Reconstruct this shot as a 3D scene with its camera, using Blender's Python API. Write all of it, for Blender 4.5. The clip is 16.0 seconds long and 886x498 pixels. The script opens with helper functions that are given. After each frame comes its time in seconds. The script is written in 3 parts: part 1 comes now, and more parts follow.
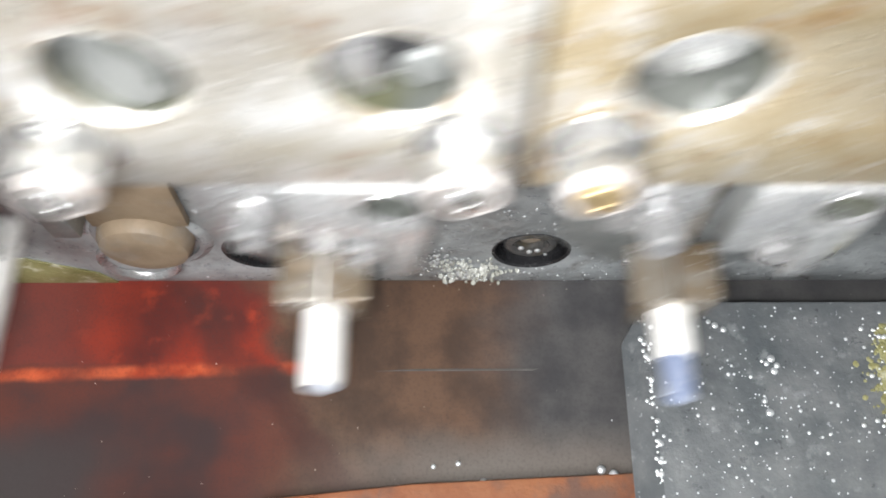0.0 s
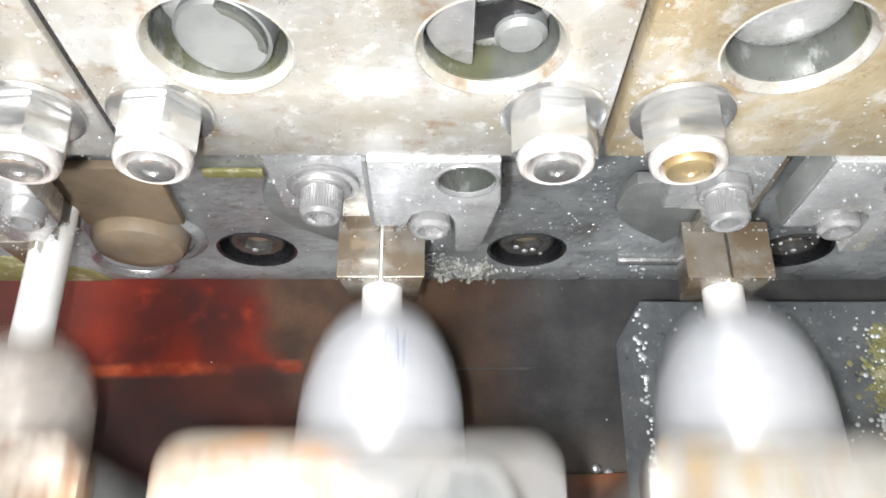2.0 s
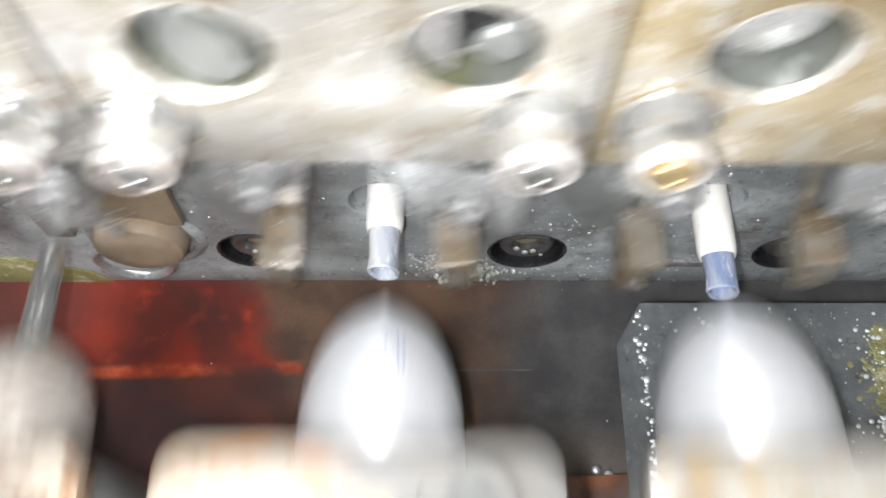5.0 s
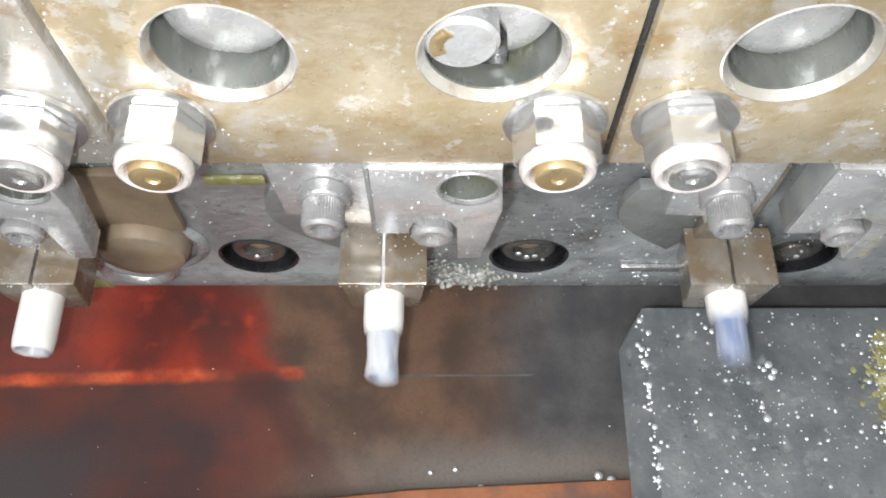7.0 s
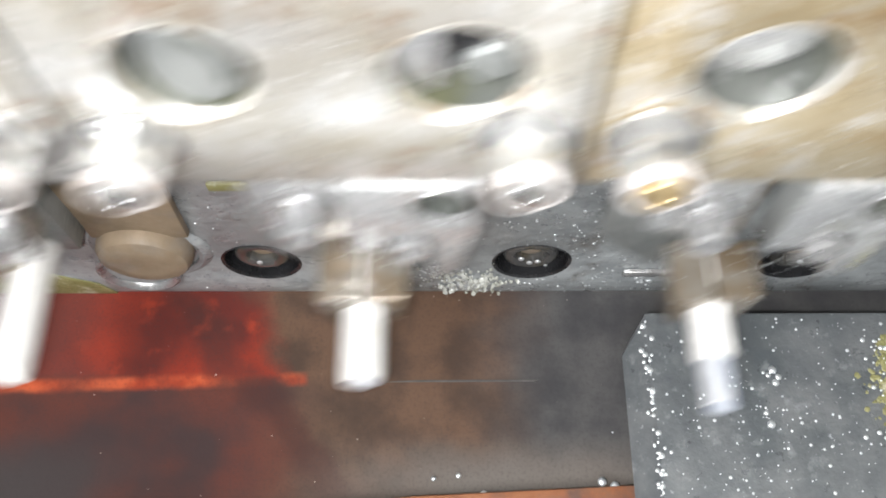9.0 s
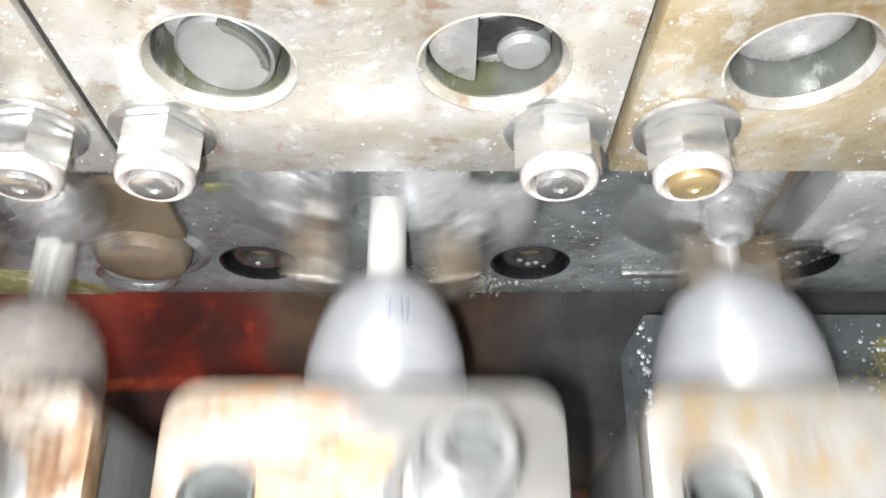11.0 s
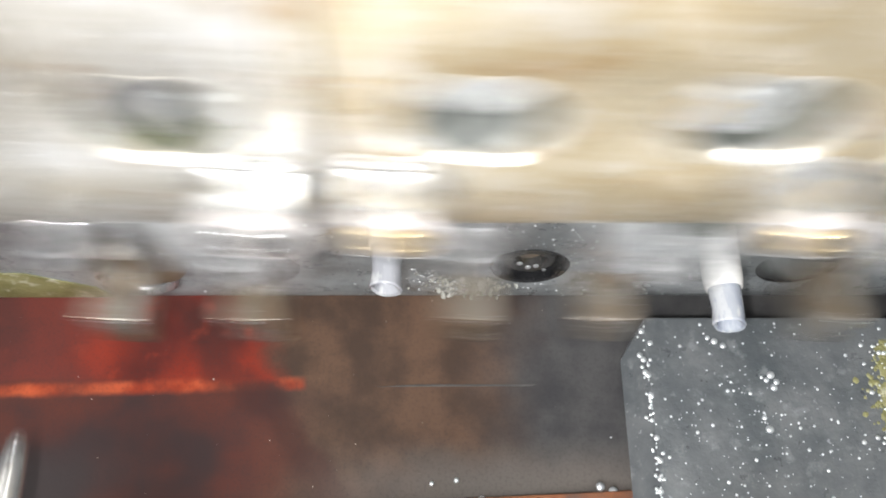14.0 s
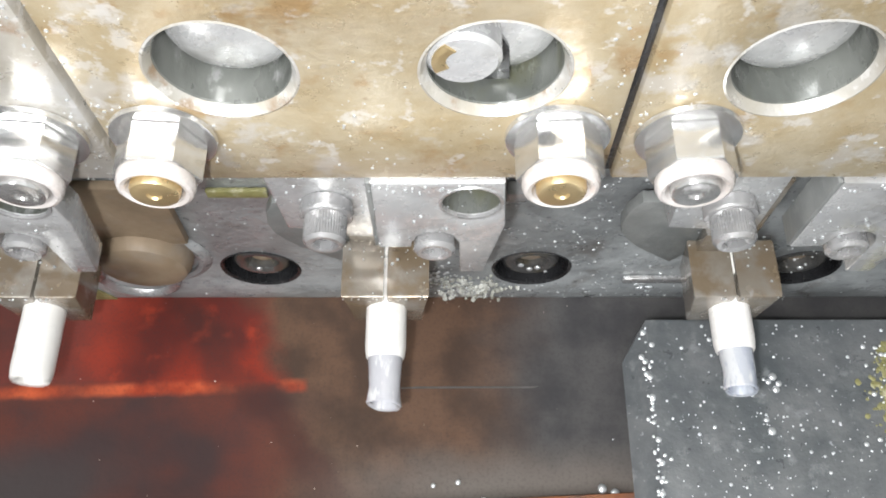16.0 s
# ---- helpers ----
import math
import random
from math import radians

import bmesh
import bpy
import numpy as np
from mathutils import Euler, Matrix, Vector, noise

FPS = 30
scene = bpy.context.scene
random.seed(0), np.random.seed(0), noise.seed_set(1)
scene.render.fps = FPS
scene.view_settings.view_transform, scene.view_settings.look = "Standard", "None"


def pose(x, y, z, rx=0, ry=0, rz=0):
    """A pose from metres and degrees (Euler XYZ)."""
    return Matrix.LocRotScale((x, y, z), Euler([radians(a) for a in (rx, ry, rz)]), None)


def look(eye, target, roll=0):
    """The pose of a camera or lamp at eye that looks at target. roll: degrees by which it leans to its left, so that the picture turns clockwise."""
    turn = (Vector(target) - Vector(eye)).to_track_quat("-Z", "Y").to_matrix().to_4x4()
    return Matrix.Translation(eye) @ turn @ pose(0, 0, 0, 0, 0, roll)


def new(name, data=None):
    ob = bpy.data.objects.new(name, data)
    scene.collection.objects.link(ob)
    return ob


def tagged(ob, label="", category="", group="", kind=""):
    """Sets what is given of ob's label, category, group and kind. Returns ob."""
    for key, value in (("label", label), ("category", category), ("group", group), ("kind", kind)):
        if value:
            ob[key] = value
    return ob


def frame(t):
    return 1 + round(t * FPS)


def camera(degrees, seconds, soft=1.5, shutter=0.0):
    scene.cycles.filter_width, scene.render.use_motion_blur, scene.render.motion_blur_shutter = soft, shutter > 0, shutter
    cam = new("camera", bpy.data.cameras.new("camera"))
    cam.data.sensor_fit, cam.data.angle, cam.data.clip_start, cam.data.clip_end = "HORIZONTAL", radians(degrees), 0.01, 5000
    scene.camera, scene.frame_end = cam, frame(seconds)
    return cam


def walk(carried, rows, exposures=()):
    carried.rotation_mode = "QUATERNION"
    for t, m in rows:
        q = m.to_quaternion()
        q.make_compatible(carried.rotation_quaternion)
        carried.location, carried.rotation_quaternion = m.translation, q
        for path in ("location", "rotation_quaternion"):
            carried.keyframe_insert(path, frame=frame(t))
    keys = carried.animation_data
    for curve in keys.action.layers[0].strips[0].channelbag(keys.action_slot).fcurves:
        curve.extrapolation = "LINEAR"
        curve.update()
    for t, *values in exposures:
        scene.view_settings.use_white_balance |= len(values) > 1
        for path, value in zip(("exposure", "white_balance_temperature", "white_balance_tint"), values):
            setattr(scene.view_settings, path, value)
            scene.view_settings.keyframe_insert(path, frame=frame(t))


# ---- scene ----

# All machine sizes are in millimetres, from a datum 1.1 m above the workshop floor.
MM = 0.001
DATUM = 1.1
PITCH = 96.0          # distance from station to station
STATION_X = -16.5     # axis of the middle station
TUBE_Y = 222.0        # plane of the tubes and noses
TILT = 24.8

cam = camera(55.2, 16.0, soft=1.8, shutter=4.3)

# t, yaw, rise of the view (0..1)
DRIFT = [(0.0, 0.19, 0.02), (0.5, 0.11, 0.0), (1.0, 0.0, 0.0), (1.5, -0.1, 0.0), (2.0, -0.15, -0.05), (3.0, -0.22, 0.0),
         (5.3, -0.11, 0.04), (6.0, -0.04, 0.17), (6.5, 0.0, 0.25), (7.0, 0.0, 0.33), (7.5, 0.08, 0.40), (8.0, 0.19, 0.60),
         (8.5, 0.2, 0.65), (9.0, 0.2, 0.66), (11.5, 0.05, 0.74), (12.5, 0.0, 0.75), (13.0, -0.05, 0.74), (13.5, 0.0, 0.82),
         (14.0, 0.07, 0.92), (14.5, 0.1, 0.96), (15.0, 0.11, 1.0), (16.0, 0.18, 1.03)]
walk(cam, [(t, pose(0, 0, DATUM + 0.0022 * r, 90 + TILT + 0.74 * r, 0.0, w)) for t, w, r in DRIFT],
     [(0.0, 0.05), (0.6, 0.0), (1.5, 0.08), (2.6, 0.1), (3.2, 0.06), (5.5, 0.04), (6.3, -0.10), (7.5, -0.10), (8.4, 0.06), (9.0, 0.02), (11.5, 0.0), (12.5, -0.08), (13.2, -0.10), (14.0, -0.03), (15.0, -0.10), (16.0, -0.12)])

# ---- light ----
world = bpy.data.worlds.new("workshop_air")
world.use_nodes = True
world.node_tree.nodes["Background"].inputs[0].default_value = (0.9, 0.95, 1.0, 1)
world.node_tree.nodes["Background"].inputs[1].default_value = 0.25
scene.world = world


def lamp(name, watts, size, m, colour=(1, 1, 1)):
    d = bpy.data.lights.new(name, "AREA")
    d.shape, d.size, d.energy, d.color = "DISK", size, watts, colour
    ob = new(name, d)
    ob.matrix_world = m
    return ob


# Hand torch beside the lens; added unseen fills low behind it and overhead.
lamp("inspection_torch", 0.74, 0.007, look((-0.013, -0.004, DATUM - 0.011), (0.0, 0.2, DATUM + 0.085)), (0.96, 0.975, 1.0))
lamp("workshop_lamp", 24.0, 0.8, look((-0.40, -0.90, DATUM - 0.60), (0, 0.2, DATUM + 0.08)), (0.95, 0.97, 1.0))
lamp("ceiling_lamp", 100.0, 1.0, look((0.3, -0.9, 2.75), (0.3, -0.9, 0)), (0.95, 0.98, 1.0))


# ---- materials ----
def material(name, base, rough=0.5, metal=0.0, spots=(), bump=0.2, grain=900.0, streak=(1, 1, 1), coat=0.0, fade=None, brushed=0.0, clear=0.0):
    """base: two colours mixed by coarse noise; spots: (colour, scale, from, to, amount) patches laid over them."""
    m = bpy.data.materials.new(name)
    m.use_nodes = True
    nt = m.node_tree
    N, L = nt.nodes, nt.links
    p = N["Principled BSDF"]
    tc = N.new("ShaderNodeTexCoord")
    mp = N.new("ShaderNodeMapping")
    mp.inputs["Scale"].default_value = streak
    L.new(tc.outputs["Object"], mp.inputs["Vector"])
    oi = N.new("ShaderNodeObjectInfo")
    sh = N.new("ShaderNodeVectorMath")
    sh.operation = "MULTIPLY_ADD"
    L.new(oi.outputs["Random"], sh.inputs[0])
    sh.inputs[1].default_value = (3.1, 1.7, 2.3)
    L.new(mp.outputs[0], sh.inputs[2])
    vec = sh.outputs[0]

    def noisy(scale, detail=5.0):
        n = N.new("ShaderNodeTexNoise")
        n.inputs["Scale"].default_value, n.inputs["Detail"].default_value = scale, detail
        n.inputs["Roughness"].default_value = 0.62
        L.new(vec, n.inputs["Vector"])
        return n.outputs["Fac"]

    def mixed(fac, a, b):
        x = N.new("ShaderNodeMix")
        x.data_type = "RGBA"
        L.new(fac, x.inputs[0])
        for k, c in ((6, a), (7, b)):
            if isinstance(c, tuple):
                x.inputs[k].default_value = (*c, 1)
            else:
                L.new(c, x.inputs[k])
        return x.outputs[2]

    def ramped(fac, lo, hi, top=1.0):
        r = N.new("ShaderNodeMapRange")
        r.inputs["From Min"].default_value, r.inputs["From Max"].default_value = lo, hi
        r.inputs["To Max"].default_value = top
        L.new(fac, r.inputs["Value"])
        return r.outputs[0]

    col = mixed(ramped(noisy(70.0), 0.35, 0.65), base[0], base[1])
    for c, scale, lo, hi, amount in spots:
        col = mixed(ramped(noisy(scale, 7.0), lo, hi, amount), col, c)
    if fade:
        # painted grey shade with a ragged edge that slants across the face
        other, x0, x1, lean = fade
        sx = N.new("ShaderNodeSeparateXYZ")
        L.new(tc.outputs["Object"], sx.inputs[0])
        ad = N.new("ShaderNodeMath")
        ad.operation = "MULTIPLY_ADD"
        L.new(noisy(45.0), ad.inputs[0])
        ad.inputs[1].default_value = 0.05
        sl = N.new("ShaderNodeMath")
        sl.operation = "MULTIPLY_ADD"
        L.new(sx.outputs[2], sl.inputs[0])
        sl.inputs[1].default_value = lean
        L.new(sx.outputs[0], sl.inputs[2])
        L.new(sl.outputs[0], ad.inputs[2])
        col = mixed(ramped(ad.outputs[0], x0 + 0.025, x1 + 0.025, 0.9), col, mixed(ramped(noisy(38.0), 0.36, 0.64), other[0], other[1]))
    L.new(col, p.inputs["Base Color"])
    L.new(ramped(noisy(160.0), 0.3, 0.7), p.inputs["Roughness"])
    rr = p.inputs["Roughness"].links[0].from_node
    rr.inputs["To Min"].default_value, rr.inputs["To Max"].default_value = rough * 0.7, min(1.0, rough * 1.35)
    p.inputs["Metallic"].default_value = metal
    p.inputs["Coat Weight"].default_value = coat
    p.inputs["Coat Roughness"].default_value = 0.08
    if brushed:
        # turning marks run round the axis
        p.inputs["Anisotropic"].default_value, p.inputs["Anisotropic Rotation"].default_value = brushed, 0.25
        tg = N.new("ShaderNodeTangent")
        tg.direction_type, tg.axis = "RADIAL", "Z"
        L.new(tg.outputs[0], p.inputs["Tangent"])
    p.inputs["Transmission Weight"].default_value = clear
    if bump:
        b = N.new("ShaderNodeBump")
        b.inputs["Strength"].default_value = bump
        b.inputs["Distance"].default_value = 0.0006
        L.new(noisy(grain, 4.0), b.inputs["Height"])
        L.new(b.outputs[0], p.inputs["Normal"])
    return m


GOLD = material("yellowed_steel", ((0.385, 0.352, 0.29), (0.49, 0.478, 0.45)), 0.32, 0.42,
                (((0.25, 0.14, 0.06), 85.0, 0.56, 0.64, 0.65), ((0.57, 0.565, 0.55), 60.0, 0.55, 0.61, 0.7), ((0.74, 0.73, 0.71), 230.0, 0.59, 0.65, 0.5),
                 ((0.22, 0.13, 0.07), 420.0, 0.66, 0.72, 0.35)), 0.35, 420.0, coat=0.35)
GOLD_RICH = material("amber_steel", ((0.375, 0.295, 0.175), (0.48, 0.415, 0.30)), 0.32, 0.42,
                     (((0.30, 0.17, 0.06), 75.0, 0.56, 0.66, 0.6), ((0.52, 0.50, 0.47), 60.0, 0.57, 0.63, 0.6), ((0.66, 0.65, 0.63), 200.0, 0.58, 0.64, 0.5),
                      ((0.22, 0.13, 0.07), 420.0, 0.66, 0.72, 0.35)), 0.35, 420.0, coat=0.35)
# fade: the set screw's shadow, painted grey over the worn face
GOLD_WORN = material("worn_bronze_steel", ((0.36, 0.295, 0.215), (0.42, 0.38, 0.325)), 0.42, 0.3,
                     (((0.40, 0.385, 0.365), 60.0, 0.48, 0.58, 0.8), ((0.26, 0.12, 0.05), 230.0, 0.54, 0.575, 0.75), ((0.56, 0.40, 0.10), 110.0, 0.56, 0.61, 0.65), ((0.50, 0.22, 0.06), 150.0, 0.57, 0.61, 0.8),
                      ((0.16, 0.07, 0.03), 520.0, 0.56, 0.62, 0.7)), 0.4, 350.0, (0.35, 1, 1.4),
                     fade=(((0.15, 0.15, 0.15), (0.21, 0.207, 0.203)), -0.013, -0.005, 0.9))
RUST_STEEL = material("rusty_bronze_steel", ((0.36, 0.23, 0.13), (0.48, 0.38, 0.27)), 0.4, 0.3,
                      (((0.60, 0.56, 0.50), 60.0, 0.52, 0.60, 0.8), ((0.18, 0.075, 0.03), 200.0, 0.51, 0.545, 0.85), ((0.14, 0.06, 0.03), 330.0, 0.57, 0.60, 0.8)),
                      0.4, 350.0, (0.6, 1, 1.2))
DOME = material("burnished_dome", ((0.50, 0.44, 0.385), (0.62, 0.56, 0.51)), 0.26, 0.4, (((0.38, 0.37, 0.36), 50.0, 0.5, 0.66, 0.6),), 0.15, 200.0, (1, 1, 6), brushed=0.5)
PALE_STEEL = material("pale_worn_steel", ((0.28, 0.26, 0.225), (0.39, 0.375, 0.355)), 0.38, 0.4,
                      (((0.24, 0.15, 0.075), 55.0, 0.54, 0.64, 0.6), ((0.36, 0.26, 0.13), 110.0, 0.56, 0.63, 0.6), ((0.14, 0.08, 0.05), 350.0, 0.65, 0.70, 0.6)), 0.4, 350.0)
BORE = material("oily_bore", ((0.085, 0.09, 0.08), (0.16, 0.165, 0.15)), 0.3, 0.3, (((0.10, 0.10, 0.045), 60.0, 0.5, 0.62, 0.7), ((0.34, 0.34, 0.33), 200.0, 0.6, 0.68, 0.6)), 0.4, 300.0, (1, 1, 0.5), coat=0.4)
SCREW = material("dull_set_screw", ((0.24, 0.24, 0.24), (0.33, 0.33, 0.325)), 0.34, 0.4, (((0.14, 0.13, 0.11), 200.0, 0.55, 0.7, 0.6),), 0.25, 700.0)
DISH = material("oiled_screw_head", ((0.10, 0.10, 0.10), (0.17, 0.165, 0.155)), 0.16, 0.6, (((0.10, 0.085, 0.05), 120.0, 0.5, 0.65, 0.7),), 0.2, 500.0, coat=0.8)
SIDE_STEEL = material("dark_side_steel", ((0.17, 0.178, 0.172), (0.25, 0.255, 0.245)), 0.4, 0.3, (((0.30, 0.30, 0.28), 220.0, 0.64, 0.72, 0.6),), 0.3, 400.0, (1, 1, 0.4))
STEEL = material("grey_steel", ((0.43, 0.43, 0.43), (0.55, 0.55, 0.54)), 0.26, 0.4,
                 (((0.20, 0.18, 0.15), 90.0, 0.54, 0.68, 0.4), ((0.55, 0.55, 0.54), 300.0, 0.66, 0.72, 0.4)), 0.4, 260.0, coat=0.7)
JAW = material("ground_steel", ((0.21, 0.178, 0.138), (0.31, 0.285, 0.248)), 0.22, 0.4,
               (((0.17, 0.115, 0.06), 60.0, 0.46, 0.56, 0.7), ((0.62, 0.61, 0.60), 260.0, 0.66, 0.72, 0.4)), 0.3, 260.0, coat=0.5)
PLATE = material("oily_grey_plate", ((0.235, 0.248, 0.25), (0.36, 0.375, 0.375)), 0.32, 0.2,
                 (((0.10, 0.08, 0.06), 60.0, 0.56, 0.7, 0.6), ((0.42, 0.42, 0.41), 110.0, 0.60, 0.70, 0.6), ((0.06, 0.06, 0.06), 260.0, 0.60, 0.68, 0.6)), 0.8, 350.0, coat=0.4)
CHROME = material("zinc_bright", ((0.62, 0.61, 0.59), (0.76, 0.76, 0.75)), 0.2, 0.88, (((0.50, 0.44, 0.36), 140.0, 0.62, 0.74, 0.5),), 0.15, 600.0)
CHROME_DULL = material("screw_steel", ((0.40, 0.40, 0.40), (0.56, 0.55, 0.54)), 0.24, 0.65, (((0.26, 0.24, 0.21), 200.0, 0.55, 0.7, 0.6),), 0.2, 900.0)
BRASS = material("brass_end", ((0.66, 0.50, 0.26), (0.74, 0.58, 0.33)), 0.3, 0.85, (), 0.2, 600.0)
NYLON = material("white_nylon", ((0.36, 0.325, 0.30), (0.48, 0.45, 0.43)), 0.24, 0.0, (((0.55, 0.38, 0.28), 160.0, 0.60, 0.74, 0.5),), 0.1)
# black finish of the rims, also the painted shade in gaps and bores
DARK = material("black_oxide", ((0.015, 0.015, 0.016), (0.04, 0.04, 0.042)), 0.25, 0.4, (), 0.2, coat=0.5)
NOSE = material("turned_steel", ((0.70, 0.71, 0.73), (0.84, 0.84, 0.86)), 0.34, 0.5, (((0.46, 0.47, 0.51), 40.0, 0.5, 0.7, 0.5),), 0.2, 200.0, (1, 1, 14), brushed=0.8)
BRONZE = material("brown_bronze", ((0.20, 0.148, 0.095), (0.28, 0.21, 0.14)), 0.62, 0.1, (((0.25, 0.24, 0.23), 50.0, 0.5, 0.7, 0.6),), 0.2)
WHITE = material("white_tube", ((0.62, 0.60, 0.56), (0.72, 0.70, 0.67)), 0.32, 0.0, (((0.72, 0.62, 0.42), 150.0, 0.62, 0.75, 0.5),), 0.12, 700.0)
BLUE = material("bluish_stub", ((0.42, 0.46, 0.54), (0.64, 0.67, 0.71)), 0.2, 0.0, (((0.07, 0.13, 0.32), 95.0, 0.44, 0.62, 0.7), ((0.80, 0.80, 0.80), 160.0, 0.55, 0.60, 0.9)), 0.35, 300.0, (1, 1, 0.3), coat=0.5, clear=0.35)
PALE_BLUE = material("pale_blue_stub", ((0.58, 0.61, 0.66), (0.72, 0.73, 0.75)), 0.2, 0.0, (((0.12, 0.17, 0.32), 110.0, 0.48, 0.60, 0.5), ((0.80, 0.80, 0.80), 160.0, 0.53, 0.58, 0.9)), 0.35, 300.0, (1, 1, 0.3), coat=0.5, clear=0.45)
CLEAR = material("milky_stub", ((0.42, 0.42, 0.45), (0.58, 0.58, 0.60)), 0.2, 0.0, (((0.20, 0.22, 0.34), 130.0, 0.54, 0.66, 0.5), ((0.82, 0.81, 0.80), 150.0, 0.52, 0.58, 0.9)), 0.35, 300.0, (1, 1, 0.3), coat=0.5, clear=0.35)
MARKER = material("blue_grey_marker", ((0.16, 0.19, 0.30), (0.26, 0.29, 0.38)), 0.5)
DULL_BAR = material("dull_bar", ((0.055, 0.050, 0.047), (0.085, 0.078, 0.072)), 0.8)
RUSTY = material("rust_brown_sheet", ((0.20, 0.065, 0.028), (0.30, 0.12, 0.055)), 0.5, 0.1, (((0.10, 0.07, 0.06), 60.0, 0.5, 0.65, 0.7),), 0.3)
BLUEGREY = material("blue_grey_block", ((0.098, 0.105, 0.109), (0.158, 0.163, 0.164)), 0.35, 0.15,
                    (((0.075, 0.085, 0.09), 50.0, 0.48, 0.62, 0.7), ((0.30, 0.31, 0.31), 170.0, 0.58, 0.70, 0.5), ((0.45, 0.47, 0.48), 480.0, 0.64, 0.70, 0.6)), 0.7, 300.0, coat=0.25)
OLIVE = material("olive_grime", ((0.15, 0.14, 0.05), (0.26, 0.245, 0.11)), 0.4, 0.0, (((0.55, 0.52, 0.40), 200.0, 0.55, 0.68, 0.6),), 0.5, 500.0)
CHIPS = material("pale_chips", ((0.26, 0.255, 0.20), (0.52, 0.52, 0.48)), 0.25, 0.0, (), 0.5, 600.0)
CONCRETE = material("concrete_floor", ((0.20, 0.20, 0.19), (0.27, 0.26, 0.25)), 0.7, 0.0, (), 0.2, 60.0)
WALLPAINT = material("workshop_paint", ((0.52, 0.53, 0.52), (0.60, 0.60, 0.58)), 0.7, 0.0, (), 0.1, 60.0)


def smoky_wall():
    """Soot-brown sheet with a worn red field, darker and greyer to the sides."""
    m = bpy.data.materials.new("smoky_back_sheet")
    m.use_nodes = True
    N, L = m.node_tree.nodes, m.node_tree.links
    p = N["Principled BSDF"]
    tc = N.new("ShaderNodeTexCoord")
    xyz = N.new("ShaderNodeSeparateXYZ")
    L.new(tc.outputs["Object"], xyz.inputs[0])

    def noisy(scale, detail=5.0):
        n = N.new("ShaderNodeTexNoise")
        n.inputs["Scale"].default_value, n.inputs["Detail"].default_value = scale, detail
        L.new(tc.outputs["Object"], n.inputs["Vector"])
        return n.outputs["Fac"]

    def calc(op, a, b=0.0, c=0.0):
        k = N.new("ShaderNodeMath")
        k.operation = op
        for slot, v in zip(k.inputs, (a, b, c)):
            if isinstance(v, (int, float)):
                slot.default_value = v
            else:
                L.new(v, slot)
        return k.outputs[0]

    def soft(v, lo, hi):
        r = N.new("ShaderNodeMapRange")
        r.interpolation_type = "SMOOTHSTEP"
        r.inputs["From Min"].default_value, r.inputs["From Max"].default_value = lo, hi
        L.new(v, r.inputs["Value"])
        return r.outputs[0]

    def mixed(f, a, b):
        x = N.new("ShaderNodeMix")
        x.data_type = "RGBA"
        L.new(f, x.inputs[0])
        for slot, c in ((6, a), (7, b)):
            if isinstance(c, tuple):
                x.inputs[slot].default_value = (*c, 1)
            else:
                L.new(c, x.inputs[slot])
        return x.outputs[2]

    wob = calc("MULTIPLY_ADD", noisy(40.0), 0.030, -0.015)
    x = calc("ADD", xyz.outputs[0], wob)
    z = calc("MULTIPLY_ADD", noisy(60.0), 0.010, calc("ADD", xyz.outputs[2], -1.212))
    blot = noisy(26.0, 3.0)
    brown = mixed(soft(noisy(55.0), 0.35, 0.65), (0.054, 0.034, 0.024), (0.100, 0.058, 0.037))
    grey = mixed(soft(noisy(70.0), 0.3, 0.7), (0.040, 0.039, 0.040), (0.070, 0.067, 0.065))
    maroon = mixed(soft(blot, 0.40, 0.66), (0.040, 0.024, 0.023), (0.088, 0.028, 0.020))
    red = mixed(soft(blot, 0.34, 0.66), (0.082, 0.017, 0.013), (0.26, 0.030, 0.014))
    red = mixed(soft(noisy(90.0), 0.54, 0.80), red, (0.30, 0.040, 0.018))
    low = mixed(soft(x, -0.075, -0.030), maroon, brown)
    low = mixed(calc("MULTIPLY", soft(calc("MULTIPLY", x, -1.0), 0.085, 0.14), soft(calc("MULTIPLY", z, -1.0), 0.035, 0.055)), low, (0.042, 0.034, 0.033))
    slant = calc("MULTIPLY_ADD", z, 0.45, x)
    up = mixed(soft(slant, -0.072, -0.058), red, brown)
    up = mixed(calc("MULTIPLY", soft(calc("MULTIPLY", x, -1.0), 0.112, 0.136), 0.7), up, (0.072, 0.030, 0.026))
    col = mixed(soft(z, -0.023, -0.019), low, up)
    # soot run that slants down across the red field
    run = calc("ABSOLUTE", calc("ADD", calc("MULTIPLY_ADD", xyz.outputs[2], 0.89, x), 0.094 - 0.89 * 1.214))
    run = calc("MULTIPLY", calc("SUBTRACT", 1.0, soft(run, 0.003, 0.013)), 0.62)
    col = mixed(run, col, (0.046, 0.018, 0.015))
    # side block's shadow on the right, painted as darker grey
    col = mixed(soft(x, 0.002, 0.040), col, grey)
    col = mixed(calc("MULTIPLY", soft(calc("MULTIPLY", z, -1.0), 0.038, 0.056), soft(x, -0.06, 0.01)), col, (0.13, 0.112, 0.098))
    # ragged orange-red paint line, rubbed through near its end
    line = calc("MULTIPLY_ADD", xyz.outputs[0], -0.025, calc("MULTIPLY_ADD", noisy(120.0), 0.0022, xyz.outputs[2]))
    line = calc("ABSOLUTE", calc("ADD", line, -1.1880))
    line = calc("SUBTRACT", 1.0, soft(line, 0.0006, 0.0034))
    bare = calc("MULTIPLY", soft(x, -0.082, -0.072), calc("SUBTRACT", 1.0, soft(x, -0.060, -0.053)))
